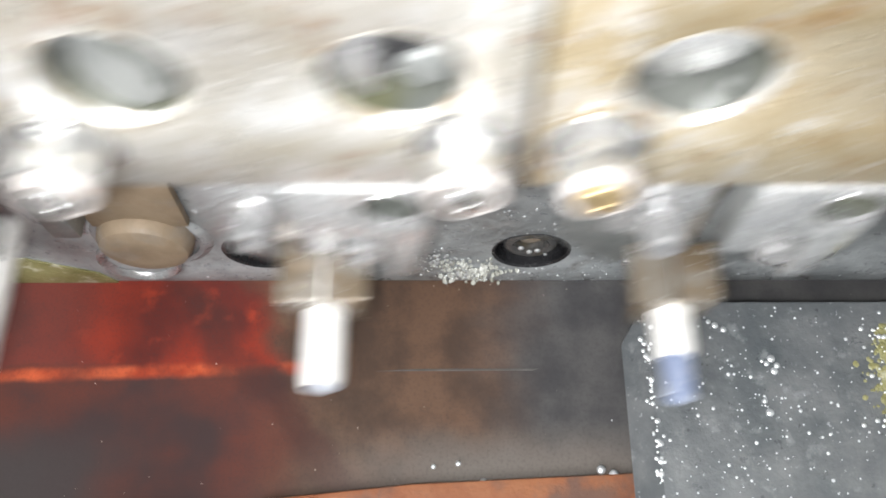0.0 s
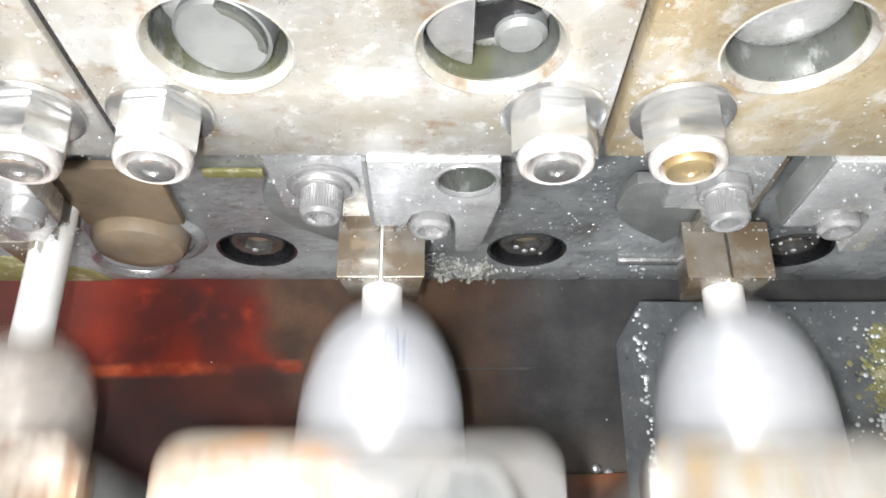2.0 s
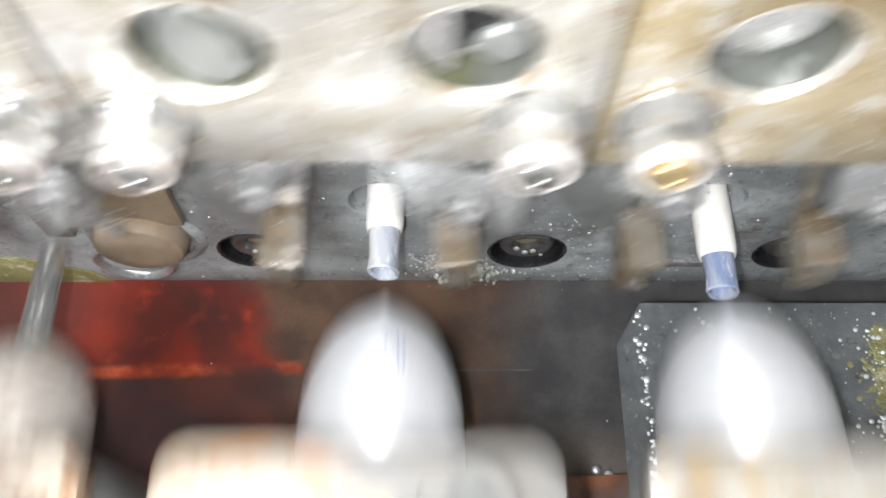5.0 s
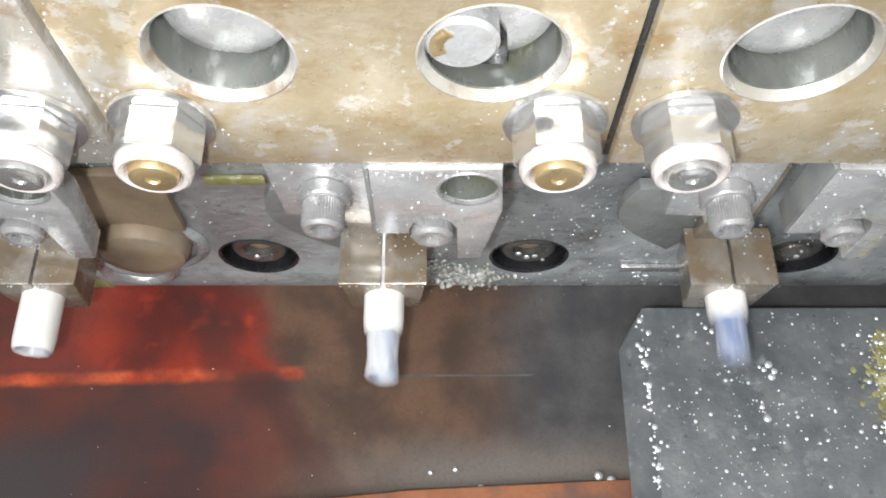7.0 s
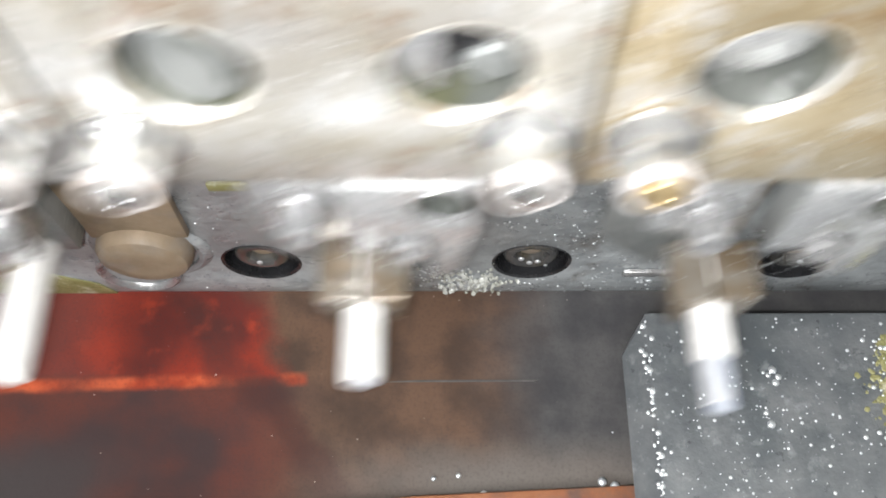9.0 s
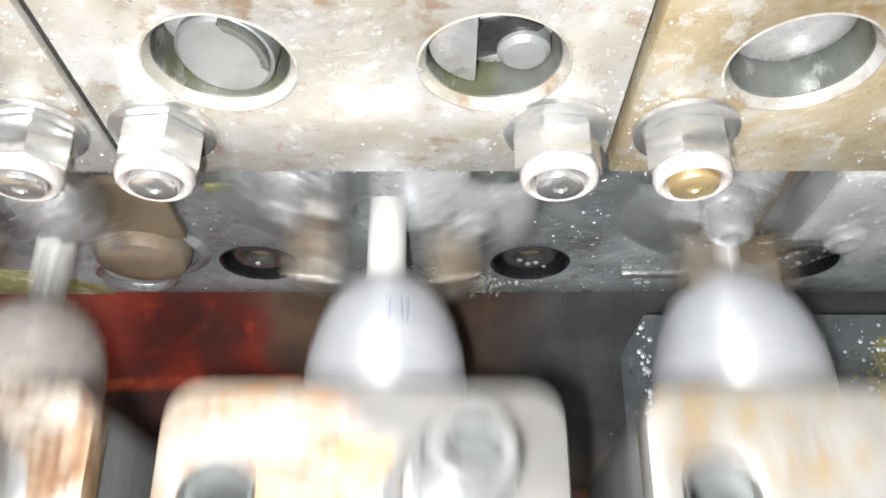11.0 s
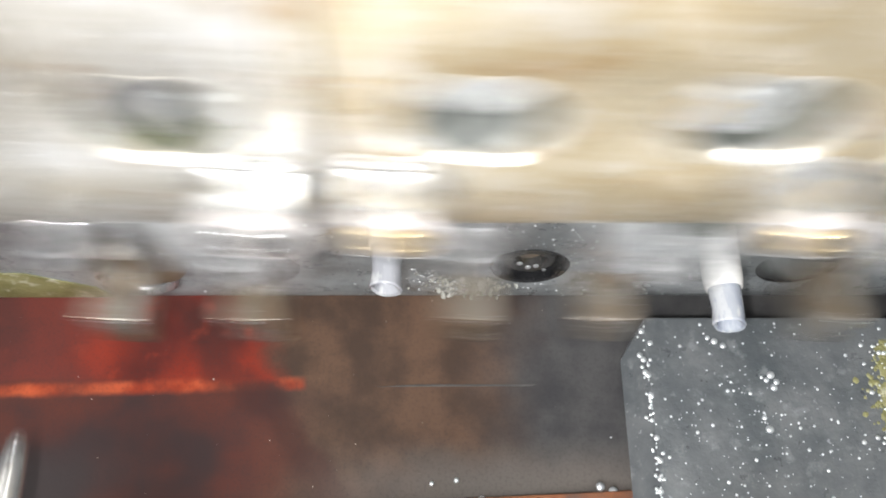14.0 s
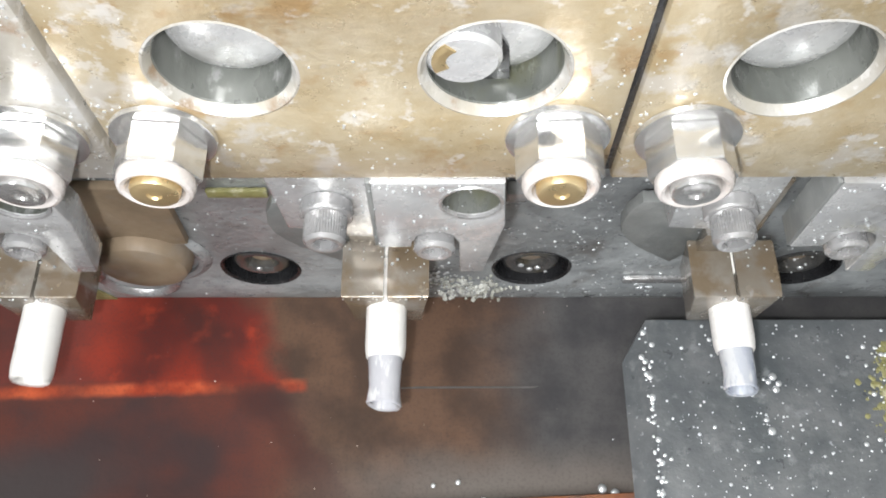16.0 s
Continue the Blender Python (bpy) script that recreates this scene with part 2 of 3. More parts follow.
    line = calc("MULTIPLY", line, calc("SUBTRACT", 1.0, calc("MULTIPLY", bare, 0.92)))
    line = calc("MULTIPLY", line, calc("SUBTRACT", 1.0, soft(xyz.outputs[0], -0.0495, -0.0465)))
    line = calc("MULTIPLY", line, calc("MULTIPLY_ADD", soft(noisy(34.0), 0.36, 0.60), 0.65, 0.35))
    col = mixed(line, col, mixed(soft(noisy(75.0), 0.38, 0.62), (0.25, 0.036, 0.015), (0.44, 0.085, 0.032)))
    specks = soft(noisy(520.0, 2.0), 0.73, 0.78)
    col = mixed(specks, col, (0.42, 0.36, 0.32))
    col = mixed(calc("MULTIPLY", soft(noisy(900.0, 3.0), 0.45, 0.75), 0.25), col, (0.03, 0.026, 0.026))
    L.new(col, p.inputs["Base Color"])
    p.inputs["Roughness"].default_value = 0.6
    p.inputs["Specular IOR Level"].default_value = 0.12
    b = N.new("ShaderNodeBump")
    b.inputs["Strength"].default_value, b.inputs["Distance"].default_value = 0.35, 0.0006
    L.new(noisy(260.0), b.inputs["Height"])
    L.new(b.outputs[0], p.inputs["Normal"])
    return m


WALL = smoky_wall()


def liquid():
    m = bpy.data.materials.new("coolant_drop")
    m.use_nodes = True
    p = m.node_tree.nodes["Principled BSDF"]
    p.inputs["Base Color"].default_value = (0.80, 0.82, 0.83, 1)
    # metallic rather than clear, so each drop carries a broad bright glint
    p.inputs["Metallic"].default_value = 0.75
    p.inputs["Roughness"].default_value = 0.30
    p.inputs["IOR"].default_value = 1.36
    p.inputs["Coat Weight"].default_value = 1.0
    return m


LIQUID = liquid()


# ---- shapes, in millimetres ----
def put(bm, pts, faces):
    vs = [bm.verts.new(p) for p in pts]
    for f in faces:
        bm.faces.new([vs[i] for i in f])


def box(x0, x1, y0, y1, z0, z1, bevel=0.0, segments=2):
    bm = bmesh.new()
    put(bm, [(x, y, z) for x in (x0, x1) for y in (y0, y1) for z in (z0, z1)],
        [(0, 1, 3, 2), (4, 6, 7, 5), (0, 4, 5, 1), (2, 3, 7, 6), (0, 2, 6, 4), (1, 5, 7, 3)])
    if bevel:
        bmesh.ops.bevel(bm, geom=list(bm.edges), offset=bevel, segments=segments, affect="EDGES", profile=0.5)
    return bm


def lathe(profile, n=40, m=None, bm=None):
    """profile: (radius, height) from one end to the other, turned about z."""
    bm = bm or bmesh.new()
    rings = []
    for r, z in profile:
        if r <= 0:
            rings.append([bm.verts.new((0, 0, z))])
        else:
            rings.append([bm.verts.new((r * math.cos(2 * math.pi * i / n), r * math.sin(2 * math.pi * i / n), z)) for i in range(n)])
    for a, b in zip(rings, rings[1:]):
        for i in range(n):
            j = (i + 1) % n
            if len(a) == 1 and len(b) == 1:
                continue
            if len(a) == 1:
                bm.faces.new((a[0], b[j], b[i]))
            elif len(b) == 1:
                bm.faces.new((a[i], a[j], b[0]))
            else:
                bm.faces.new((a[i], a[j], b[j], b[i]))
    bmesh.ops.recalc_face_normals(bm, faces=list(bm.faces))
    if m is not None:
        bm.transform(m)
    return bm


def slab(outline, holes, z0, z1, bevel=0.0, n=40):
    """A plate with round holes right through it."""
    bm = bmesh.new()
    loops = [outline] + [[(cx + r * math.cos(2 * math.pi * i / n), cy + r * math.sin(2 * math.pi * i / n)) for i in range(n)] for cx, cy, r in holes]
    edges = []
    for pts in loops:
        vs = [bm.verts.new((x, y, z0)) for x, y in pts]
        edges += [bm.edges.new((vs[i], vs[(i + 1) % len(vs)])) for i in range(len(vs))]
    bmesh.ops.triangle_fill(bm, use_beauty=True, use_dissolve=False, edges=edges)
    top = bmesh.ops.extrude_face_region(bm, geom=list(bm.faces))["geom"]
    bmesh.ops.translate(bm, vec=(0, 0, z1 - z0), verts=[v for v in top if isinstance(v, bmesh.types.BMVert)])
    bmesh.ops.recalc_face_normals(bm, faces=list(bm.faces))
    if bevel:
        rim = [e for e in bm.edges if len(e.link_faces) == 2 and e.calc_face_angle(0) > 0.9 and abs(e.verts[0].co.z - e.verts[1].co.z) < 0.01]
        bmesh.ops.bevel(bm, geom=rim, offset=bevel, segments=2, affect="EDGES", profile=0.5)
    return bm


def moved(bm, x=0, y=0, z=0, rx=0, ry=0, rz=0):
    bm.transform(pose(x, y, z, rx, ry, rz))
    return bm


def mesh_of(name, bm, mat, smooth=True):
    bm.transform(Matrix.Scale(MM, 4))
    me = bpy.data.meshes.new(name)
    bm.to_mesh(me)
    bm.free()
    me.materials.append(mat)
    if smooth:
        me.shade_smooth()
        me.set_sharp_from_angle(angle=radians(32))
    return me


def part(name, bm, mat, parent, label="", at=(0, 0, 0)):
    """bm: a bmesh in millimetres, or a mesh that is already made."""
    ob = new(name, mesh_of(name, bm, mat) if isinstance(bm, bmesh.types.BMesh) else bm)
    ob.parent = parent
    ob.location = [c * MM for c in at]
    return tagged(ob, label)


def base(name, x, y, z, label, category, group="", kind=""):
    ob = new(name)
    ob.empty_display_size = 0.02
    ob.location = (x * MM, y * MM, DATUM + z * MM)
    return tagged(ob, label, category, group, kind)


def whole(name, bm, mat, x, y, z, label, category, group="", kind=""):
    ob = new(name, mesh_of(name, bm, mat))
    ob.location = (x * MM, y * MM, DATUM + z * MM)
    return tagged(ob, label, category, group, kind)


# ---- workshop shell ----
def shell():
    def wall(name, x0, x1, y0, y1, z0, z1, mat, label):
        bm = box(x0, x1, y0, y1, z0, z1)
        ob = new(name, mesh_of(name, bm, mat))
        tagged(ob, label, "floor" if name == "floor" else "ceiling" if name == "ceiling" else "wall", kind="structure")
    wall("floor", -2100, 2100, -2100, 2100, -100, 0, CONCRETE, "plain grey concrete workshop floor")
    wall("ceiling", -2100, 2100, -2100, 2100, 2800, 2900, WALLPAINT, "plain pale painted workshop ceiling")
    wall("wall_north", -2000, 2000, 2000, 2100, 0, 2800, WALLPAINT, "plain pale painted workshop wall")
    wall("wall_south", -2000, 2000, -2100, -2000, 0, 2800, WALLPAINT, "plain pale painted workshop wall")
    wall("wall_east", 2000, 2100, -2000, 2000, 0, 2800, WALLPAINT, "plain pale painted workshop wall")
    wall("wall_west", -2100, -2000, -2000, 2000, 0, 2800, WALLPAINT, "plain pale painted workshop wall")


# ---- fixed machine ----
BACK_Y = 283.0


def socket_screw(r, h, sock, n=48):
    """Cap screw, head down: z 0 is the seat, the head hangs to -h, with a hexagon socket from below."""
    bm = lathe([(0, 0), (r * 0.92, 0), (r, -0.5), (r, -h + 0.9), (r - 0.9, -h), (sock * 1.18, -h)], n)
    hexa = []
    ring = [bm.verts.new((sock * 1.18 * math.cos(2 * math.pi * i / 48), sock * 1.18 * math.sin(2 * math.pi * i / 48), -h)) for i in range(48)]
    for i in range(48):
        a = 2 * math.pi * i / 48
        k = sock * math.cos(math.pi / 6) / math.cos((a % (math.pi / 3)) - math.pi / 6)
        hexa.append((k * math.cos(a), k * math.sin(a)))
    up = [bm.verts.new((x, y, -h + 0.3)) for x, y in hexa]
    deep = [bm.verts.new((x, y, -h + min(4.0, h * 0.6))) for x, y in hexa]
    for i in range(48):
        j = (i + 1) % 48
        bm.faces.new((ring[i], ring[j], up[j], up[i]))
        bm.faces.new((up[i], up[j], deep[j], deep[i]))
    bm.faces.new(deep)
    bmesh.ops.recalc_face_normals(bm, faces=list(bm.faces))
    return bm


def knurled(r, h, sock):
    bm = socket_screw(r, h, sock, 96)
    for v in bm.verts:
        d = math.hypot(v.co.x, v.co.y)
        if d > r * 0.97 and -h + 0.5 < v.co.z < -0.3 and round(math.atan2(v.co.y, v.co.x) / (2 * math.pi) * 96) % 2:
            v.co.x *= 0.97
            v.co.y *= 0.97
    return bm


def fixed_machine():
    # back panel: dark guard with a red painted field and strips
    frame_ob = base("machine_back", 0, BACK_Y, -1100, "dark brown-grey sheet steel machine back panel", "panel", kind="structure")
    part("back_sheet", box(-900, 900, 0, 12, 0, 1600), WALL, frame_ob)
    part("grey_bar", moved(slab([(-24, 1184.4), (30, 1184.6), (32, 1185.3), (-10, 1185.2)], [], 0, 0.5, 0.2), 0, 0, 0, 90), DULL_BAR, frame_ob)
    part("rust_strip", moved(slab([(-60, -20), (75, -20), (75, 3), (-10, -1), (-60, -6)], [], 0, 6.0, 0.8), 0, -1, 1146.5, 90), RUSTY, frame_ob,
         "rust-orange lower strip")
    # overhead plate
    plate_ob = base("overhead_plate", 0, 0, 118, "oily dark grey steel plate with counterbored screws", "machine plate", kind="structure")
    seats = [(-61.3, 257), (28.6, 257), (117.5, 257), (-165, 257)]
    bores = [(STATION_X + k * PITCH, TUBE_Y, 10.9) for k in (-2, -1, 0, 1, 2)]
    part("plate", slab([(-400, 158), (400, 158), (400, BACK_Y - 0.3), (-400, BACK_Y - 0.3)], [(x, y, 12.2) for x, y in seats] + bores, 0, 16, 0.7), PLATE, plate_ob)
    part("upper_plate", slab([(-400, 158), (400, 158), (400, BACK_Y - 0.3), (-400, BACK_Y - 0.3)], bores, 16.2, 46), PLATE, plate_ob)
    head = mesh_of("seat_screw", lathe([(9.4, 6), (9.4, -0.2), (9.0, -1.0), (8.2, -1.6), (7.2, -1.9), (6.2, -1.7), (5.2, -1.0), (4.9, 0.0), (4.7, 2.4), (0, 3.2)], 48), DISH)
    core = mesh_of("socket_core", lathe([(4.6, 2.0), (3.2, 1.2), (0, 0.9)], 32), BRONZE)
    ringm = mesh_of("seat_ring", lathe([(12.1, 15.5), (12.1, 0.4), (12.9, -0.3), (13.3, 0.0)], 48), DARK)
    for x, y in seats:
        s = part("countersunk_screw", head, DARK, plate_ob, "black socket screw in its counterbore", (x, y, 3.4))
        part("rim", ringm, DARK, s, "", (0, 0, -3.4))
        part("socket_core", core, BRONZE, s, "brown oily socket floor")
    part("stop_lug", box(16.6, 22.4, 198.5, 203.5, -4.6, -0.1, 0.6), CHROME_DULL, plate_ob, "bright small stop lug")
    part("olive_ledge", box(-66, -49, 202, 206, -1.6, -0.1, 0.5), OLIVE, plate_ob, "olive grimy ledge")
    part("bush", lathe([(0, -8.2), (6.0, -8.6), (11.0, -8.4), (13.4, -7.2), (14.6, -5.0), (14.9, -2.4), (14.9, 0.0)], 56), BRONZE, plate_ob, "brown bronze boss", (-94.5, 241, 0))
    part("bush_pad", slab([(-109, 198), (-77, 198), (-78.5, 232), (-108, 232)], [], -3.2, -0.1, 0.6), BRONZE, plate_ob, "brown oily pad")
    part("bush_collar", lathe([(14.95, -0.1), (15.0, -1.4), (16.6, -1.8), (18.4, -1.0), (19.2, -0.1)], 56), PLATE, plate_ob, "grey steel collar", (-94.5, 246, 0))
    part("dark_cheek", box(-116, -107.5, 196, 226, -10, -0.1, 0.8), SIDE_STEEL, plate_ob, "dark oily cheek")
    part("olive_film", slab([(-230, 258), (-142, 262), (-122, 274), (-118, 282.5), (-230, 282.5)], [], -0.6, -0.05, 0.1), OLIVE, plate_ob, "olive oily film")
    part("bright_lip", moved(lathe([(11.0, 0), (11.6, -1.2), (12.8, -2.0), (13.8, -1.4), (14.2, 0)], 48), -104, 263, -0.2), CHROME_DULL, plate_ob, "bright steel lip")
    part("cross_bar", box(60, 90, 262, 266, -1.8, -0.1, 0.6), CHROME_DULL, plate_ob)
    # side block
    blk = base("side_block", 0, 255, -1100, "wet blue-grey steel block with coolant droplets", "machine block")
    bm = slab([(57, 8), (64, 0), (330, 0), (330, 34), (67, 34)], [], 1090, 1199.5, 1.5)
    bmesh.ops.bisect_plane(bm, geom=list(bm.verts) + list(bm.edges) + list(bm.faces), plane_co=(57.5, 0, 1188), plane_no=(-0.854, 0, 0.52), clear_outer=True)
    bmesh.ops.holes_fill(bm, edges=[e for e in bm.edges if e.is_boundary])
    bmesh.ops.recalc_face_normals(bm, faces=list(bm.faces))
    part("block", bm, BLUEGREY, blk)
    rnd = random.Random(4)
    bm = bmesh.new()
    for i in range(620):
        a = rnd.uniform(-1, 1)
        lump(bm, 139 + rnd.gauss(0, 3.4) * (1.15 - a * a), -0.1, 1171 + 20 * a, rnd.choice((0.4, 0.6, 0.8, 1.2)), rnd, 0.4)
    ob = part("grime", bm, OLIVE, blk, "olive-yellow grime streak")
    # pale chips on the plate's rim
    bm = bmesh.new()
    for i in range(190):
        lump(bm, rnd.gauss(8, 6), min(281.5, rnd.gauss(272, 5)), -rnd.random() * 1.2, rnd.uniform(0.25, 1.0), rnd, 1.4)
    whole("metal_chips", bm, CHIPS, 0, 0, 118, "pale yellowish metal chips stuck on the plate", "chips", kind="stuff")


def lump(bm, x, y, z, r, rnd, flat=1.0):
    vs = bmesh.ops.create_icosphere(bm, subdivisions=1, radius=r)["verts"]
    for v in vs:
        v.co *= rnd.uniform(0.7, 1.25)
        v.co.y *= flat
        v.co += Vector((x, y, z))


def droplets():
    """Coolant drops on the block's face and under the plate."""
    rnd = random.Random(11)

    def drop(bm, place, r, axis):
        vs = bmesh.ops.create_icosphere(bm, subdivisions=2, radius=r)["verts"]
        for v in vs:
            v.co[axis] *= 0.5
            v.co += Vector(place)
    bm = bmesh.new()
    for i in range(190):
        drop(bm, (rnd.uniform(66, 150), -0.1, rnd.uniform(30, 97)), rnd.choice((0.15, 0.15, 0.2, 0.2, 0.25, 0.25, 0.3, 0.35, 0.45, 0.6)), 1)
    for i in range(80):
        drop(bm, (63.6 + rnd.gauss(0, 1.0), 0.2, rnd.uniform(25, 97)), rnd.choice((0.3, 0.4, 0.5, 0.7, 1.0)), 1)
    for i in range(110):
        drop(bm, (rnd.gauss(137, 3.5), -1.2, rnd.choice((rnd.uniform(52, 90), rnd.gauss(58, 3)))), rnd.choice((0.3, 0.4, 0.6, 0.8)), 1)
    for i in range(90):
        drop(bm, (rnd.gauss(98, 14), -0.1, rnd.gauss(56, 13)), rnd.choice((0.15, 0.2, 0.2, 0.25, 0.3, 0.45)), 1)
    for dx, dz, r in ((0, 0, 1.3), (1.5, -2.2, 1.0), (-1.6, -1.6, 0.9), (0.4, -4.0, 1.2), (-16, 11, 1.1), (-13.5, 9.6, 1.0), (-18, 12.2, 0.8), (-3, -17, 1.3), (-4, -13.5, 0.8)):
        drop(bm, (101.5 + dx, -0.3, 80 + dz), r, 1)
    whole("coolant_drops", bm, LIQUID, 0, 255, 0, "clear coolant droplets beaded on the block", "droplets", kind="stuff")
    bm = bmesh.new()
    for i in range(80):
        drop(bm, (rnd.gauss(-3.5, 3.6), rnd.gauss(262, 5), rnd.uniform(-2.2, -0.1)), rnd.choice((0.3, 0.4, 0.5, 0.7)), 2)
    for i in range(50):
        drop(bm, (rnd.gauss(8, 5), min(282, rnd.gauss(276, 3)), rnd.uniform(-1.2, -0.1)), rnd.choice((0.25, 0.4, 0.6)), 2)
    # added beads that stand in for glints on the screw heads
    for x, y in ((-62, 257.5), (28.0, 258), (30.6, 257), (25.0, 255), (33.5, 260), (118, 257.5)):
        drop(bm, (x, y, 0.2), 1.1 if x != 33.5 else 0.7, 2)
    for i in range(16):
        drop(bm, (rnd.gauss(67, 2.5), rnd.gauss(272, 2), -0.3), rnd.choice((0.4, 0.6, 0.9)), 2)
    holes = ((-61.3, 257), (28.6, 257), (117.5, 257))
    for i in range(380):
        x, y = (rnd.gauss(50, 22), rnd.uniform(195, 282)) if i < 240 else (rnd.uniform(-110, 150), rnd.uniform(195, 282))
        if all(math.hypot(x - a, y - b) > 13.5 for a, b in holes):
            drop(bm, (x, y, -0.05), rnd.choice((0.2, 0.25, 0.25, 0.3, 0.4, 0.6)), 2)
    whole("coolant_drops", bm, LIQUID, 0, 0, 118, "clear coolant droplets hanging under the plate, with glint beads on the screws", "droplets", kind="stuff")
    bm = bmesh.new()
    for dx, dz, r in ((0, 0, 1.5), (4, -1.5, 1.6), (-38, -4, 1.3), (-46, 2, 0.9), (-54, 1, 0.8)):
        drop(bm, (50.0 + dx, -4.6, 50.0 + dz), r, 1)
    whole("coolant_drops", bm, LIQUID, 0, BACK_Y - 1, 0, "clear coolant droplets on the rusty strip", "droplets", kind="stuff")


# ---- shuttle with its clamp blocks and grippers ----
GOLD_Z = 88.5


def nut_meshes():
    hexa = [(8.0 * math.cos(math.pi / 3 * i), 8.0 * math.sin(math.pi / 3 * i)) for i in range(6)]
    body = slab(hexa, [(0, 0, 4.6)], -9.6, -1.6, 0.45, 32)
    collar = lathe([(6.6, -8.9), (7.0, -9.6), (7.0, -11.0), (6.6, -11.8), (6.0, -12.1), (5.3, -11.8), (4.9, -11.1), (4.6, -10.0)], 40)
    washer = lathe([(5.0, 0), (9.5, 0), (9.8, -0.4), (9.6, -1.3), (8.7, -1.6), (5.0, -1.6)], 48)
    rod = lathe([(4.5, 0), (4.5, -12.0), (4.2, -12.7), (3.6, -12.9), (1.4, -12.9), (1.1, -12.5), (0, -12.4)], 32)
    return (mesh_of("nut", body, CHROME), mesh_of("collar", collar, NYLON), mesh_of("washer", washer, CHROME),
            mesh_of("rod_end", rod.copy(), CHROME), mesh_of("rod_end", rod, BRASS))


def shuttle():
    car = base("shuttle_bar", 0, 0, 0, "row of yellowed steel clamp blocks with grippers and lock nuts", "shuttle")
    part("bar", box(-420, 420, 62, 144, 118, 138, 1.0), STEEL, car)
    half = PITCH / 2 - 0.75
    block = mesh_of("clamp_block", slab([(-half, 60), (half, 60), (half, 148), (-half, 148)], [(-21.4, 113.2, 11.9), (23.8, 113.2, 11.9)], 0, 29.2, 1.2, 56), GOLD)
    plug = mesh_of("bore_plug", lathe([(0, 7.4), (7.0, 7.8), (9.9, 8.5), (10.7, 9.2), (11.0, 10.2), (11.2, 28)], 48), STEEL)
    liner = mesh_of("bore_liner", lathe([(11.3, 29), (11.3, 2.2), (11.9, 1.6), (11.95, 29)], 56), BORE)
    block_rich = block.copy()
    block_rich.materials[0] = GOLD_RICH
    rim = mesh_of("bore_rim", lathe([(11.4, 1.8), (12.2, 0.2), (12.5, -0.1), (12.9, 0.05)], 56), GOLD)
    pin = mesh_of("bore_pin", lathe([(0, 1.5), (5.6, 1.5), (6.4, 2.3), (6.4, 24)], 40), STEEL)

    def sector(r, a0, a1, n=16):
        return [(r * math.cos(radians(a0 + (a1 - a0) * i / n)), r * math.sin(radians(a0 + (a1 - a0) * i / n))) for i in range(n + 1)]
    sliver = mesh_of("brass_sliver", slab(sector(5.4, 150, 235) + [(x + 1.0, y * 0.8 - 0.2) for x, y in sector(4.0, 235, 150)], [], 1.1, 1.6, 0.15), BRASS)
    # dark slabs draw the shade of a cleft, a pocket and a slit
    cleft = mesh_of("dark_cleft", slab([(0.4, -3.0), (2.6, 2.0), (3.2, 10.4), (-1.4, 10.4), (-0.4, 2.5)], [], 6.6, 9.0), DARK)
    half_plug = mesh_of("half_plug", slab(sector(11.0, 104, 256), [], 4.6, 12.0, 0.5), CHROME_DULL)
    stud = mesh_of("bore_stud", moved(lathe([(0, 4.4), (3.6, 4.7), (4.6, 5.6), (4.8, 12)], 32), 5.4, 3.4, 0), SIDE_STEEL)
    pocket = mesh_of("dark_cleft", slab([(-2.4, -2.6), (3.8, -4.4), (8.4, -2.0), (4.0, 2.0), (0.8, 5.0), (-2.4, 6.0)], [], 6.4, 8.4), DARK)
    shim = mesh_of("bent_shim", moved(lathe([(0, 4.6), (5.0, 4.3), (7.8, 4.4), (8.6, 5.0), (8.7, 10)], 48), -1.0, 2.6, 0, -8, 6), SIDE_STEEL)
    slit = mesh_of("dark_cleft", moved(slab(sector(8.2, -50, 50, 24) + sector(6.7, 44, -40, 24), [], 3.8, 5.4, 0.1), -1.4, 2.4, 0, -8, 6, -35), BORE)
    nut, collar, washer, rod_steel, rod_brass = nut_meshes()
    ends = {1: rod_brass}
    left_arm = mesh_of("gripper_arm", slab([(-26, 148.8), (-0.8, 148.8), (-0.7, 196), (-12.0, 196), (-13.5, 192), (-23.2, 191)], [], 99.5, 106.6, 0.5), STEEL)
    right_arm = mesh_of("gripper_arm", slab([(1.2, 148.8), (28.7, 148.8), (29.8, 167), (25.8, 192.5), (20.0, 192.5), (19.6, 176), (18.2, 172.6), (16.0, 171), (12.4, 171), (10.2, 172.6), (8.8, 176), (8.6, 178.5), (1.0, 178.5)],
                                            [(22.0, 157, 6.2)], 88, 96, 0.5), STEEL)

    short_arm = mesh_of("gripper_arm", slab([(0.8, 148.8), (19, 148.8), (17, 190), (9.5, 200), (0.5, 200)], [], 94, 102, 0.7), STEEL)

    def jaw_shape(side, low):
        pts = [(12.0, 213), (9.6, 231), (0.5, 231), (0.5, 226.5), (3.6, 222), (0.5, 217.5), (0.5, 213)]
        if side < 0:
            pts = [(-x, y) for x, y in pts][::-1]
        bm = slab(pts, [], low, 107, 0.7)
        sh = box(*((-9.5, -0.7) if side < 0 else (0.7, 3.6)), 174, 213.2, 103.4, 106.8, 0.3)
        joined = bpy.data.meshes.new("shank")
        sh.to_mesh(joined)
        sh.free()
        bm.from_mesh(joined)
        bpy.data.meshes.remove(joined)
        return bm
    blade = mesh_of("jaw", slab([(4.6, 196), (3.4, 224), (0.6, 226), (0.6, 196)], [], 102.6, 106.8, 0.5), STEEL)
    jaws = {(side, low): mesh_of("jaw", jaw_shape(side, low), JAW) for side in (-1, 1) for low in (89.6, 100.0)}
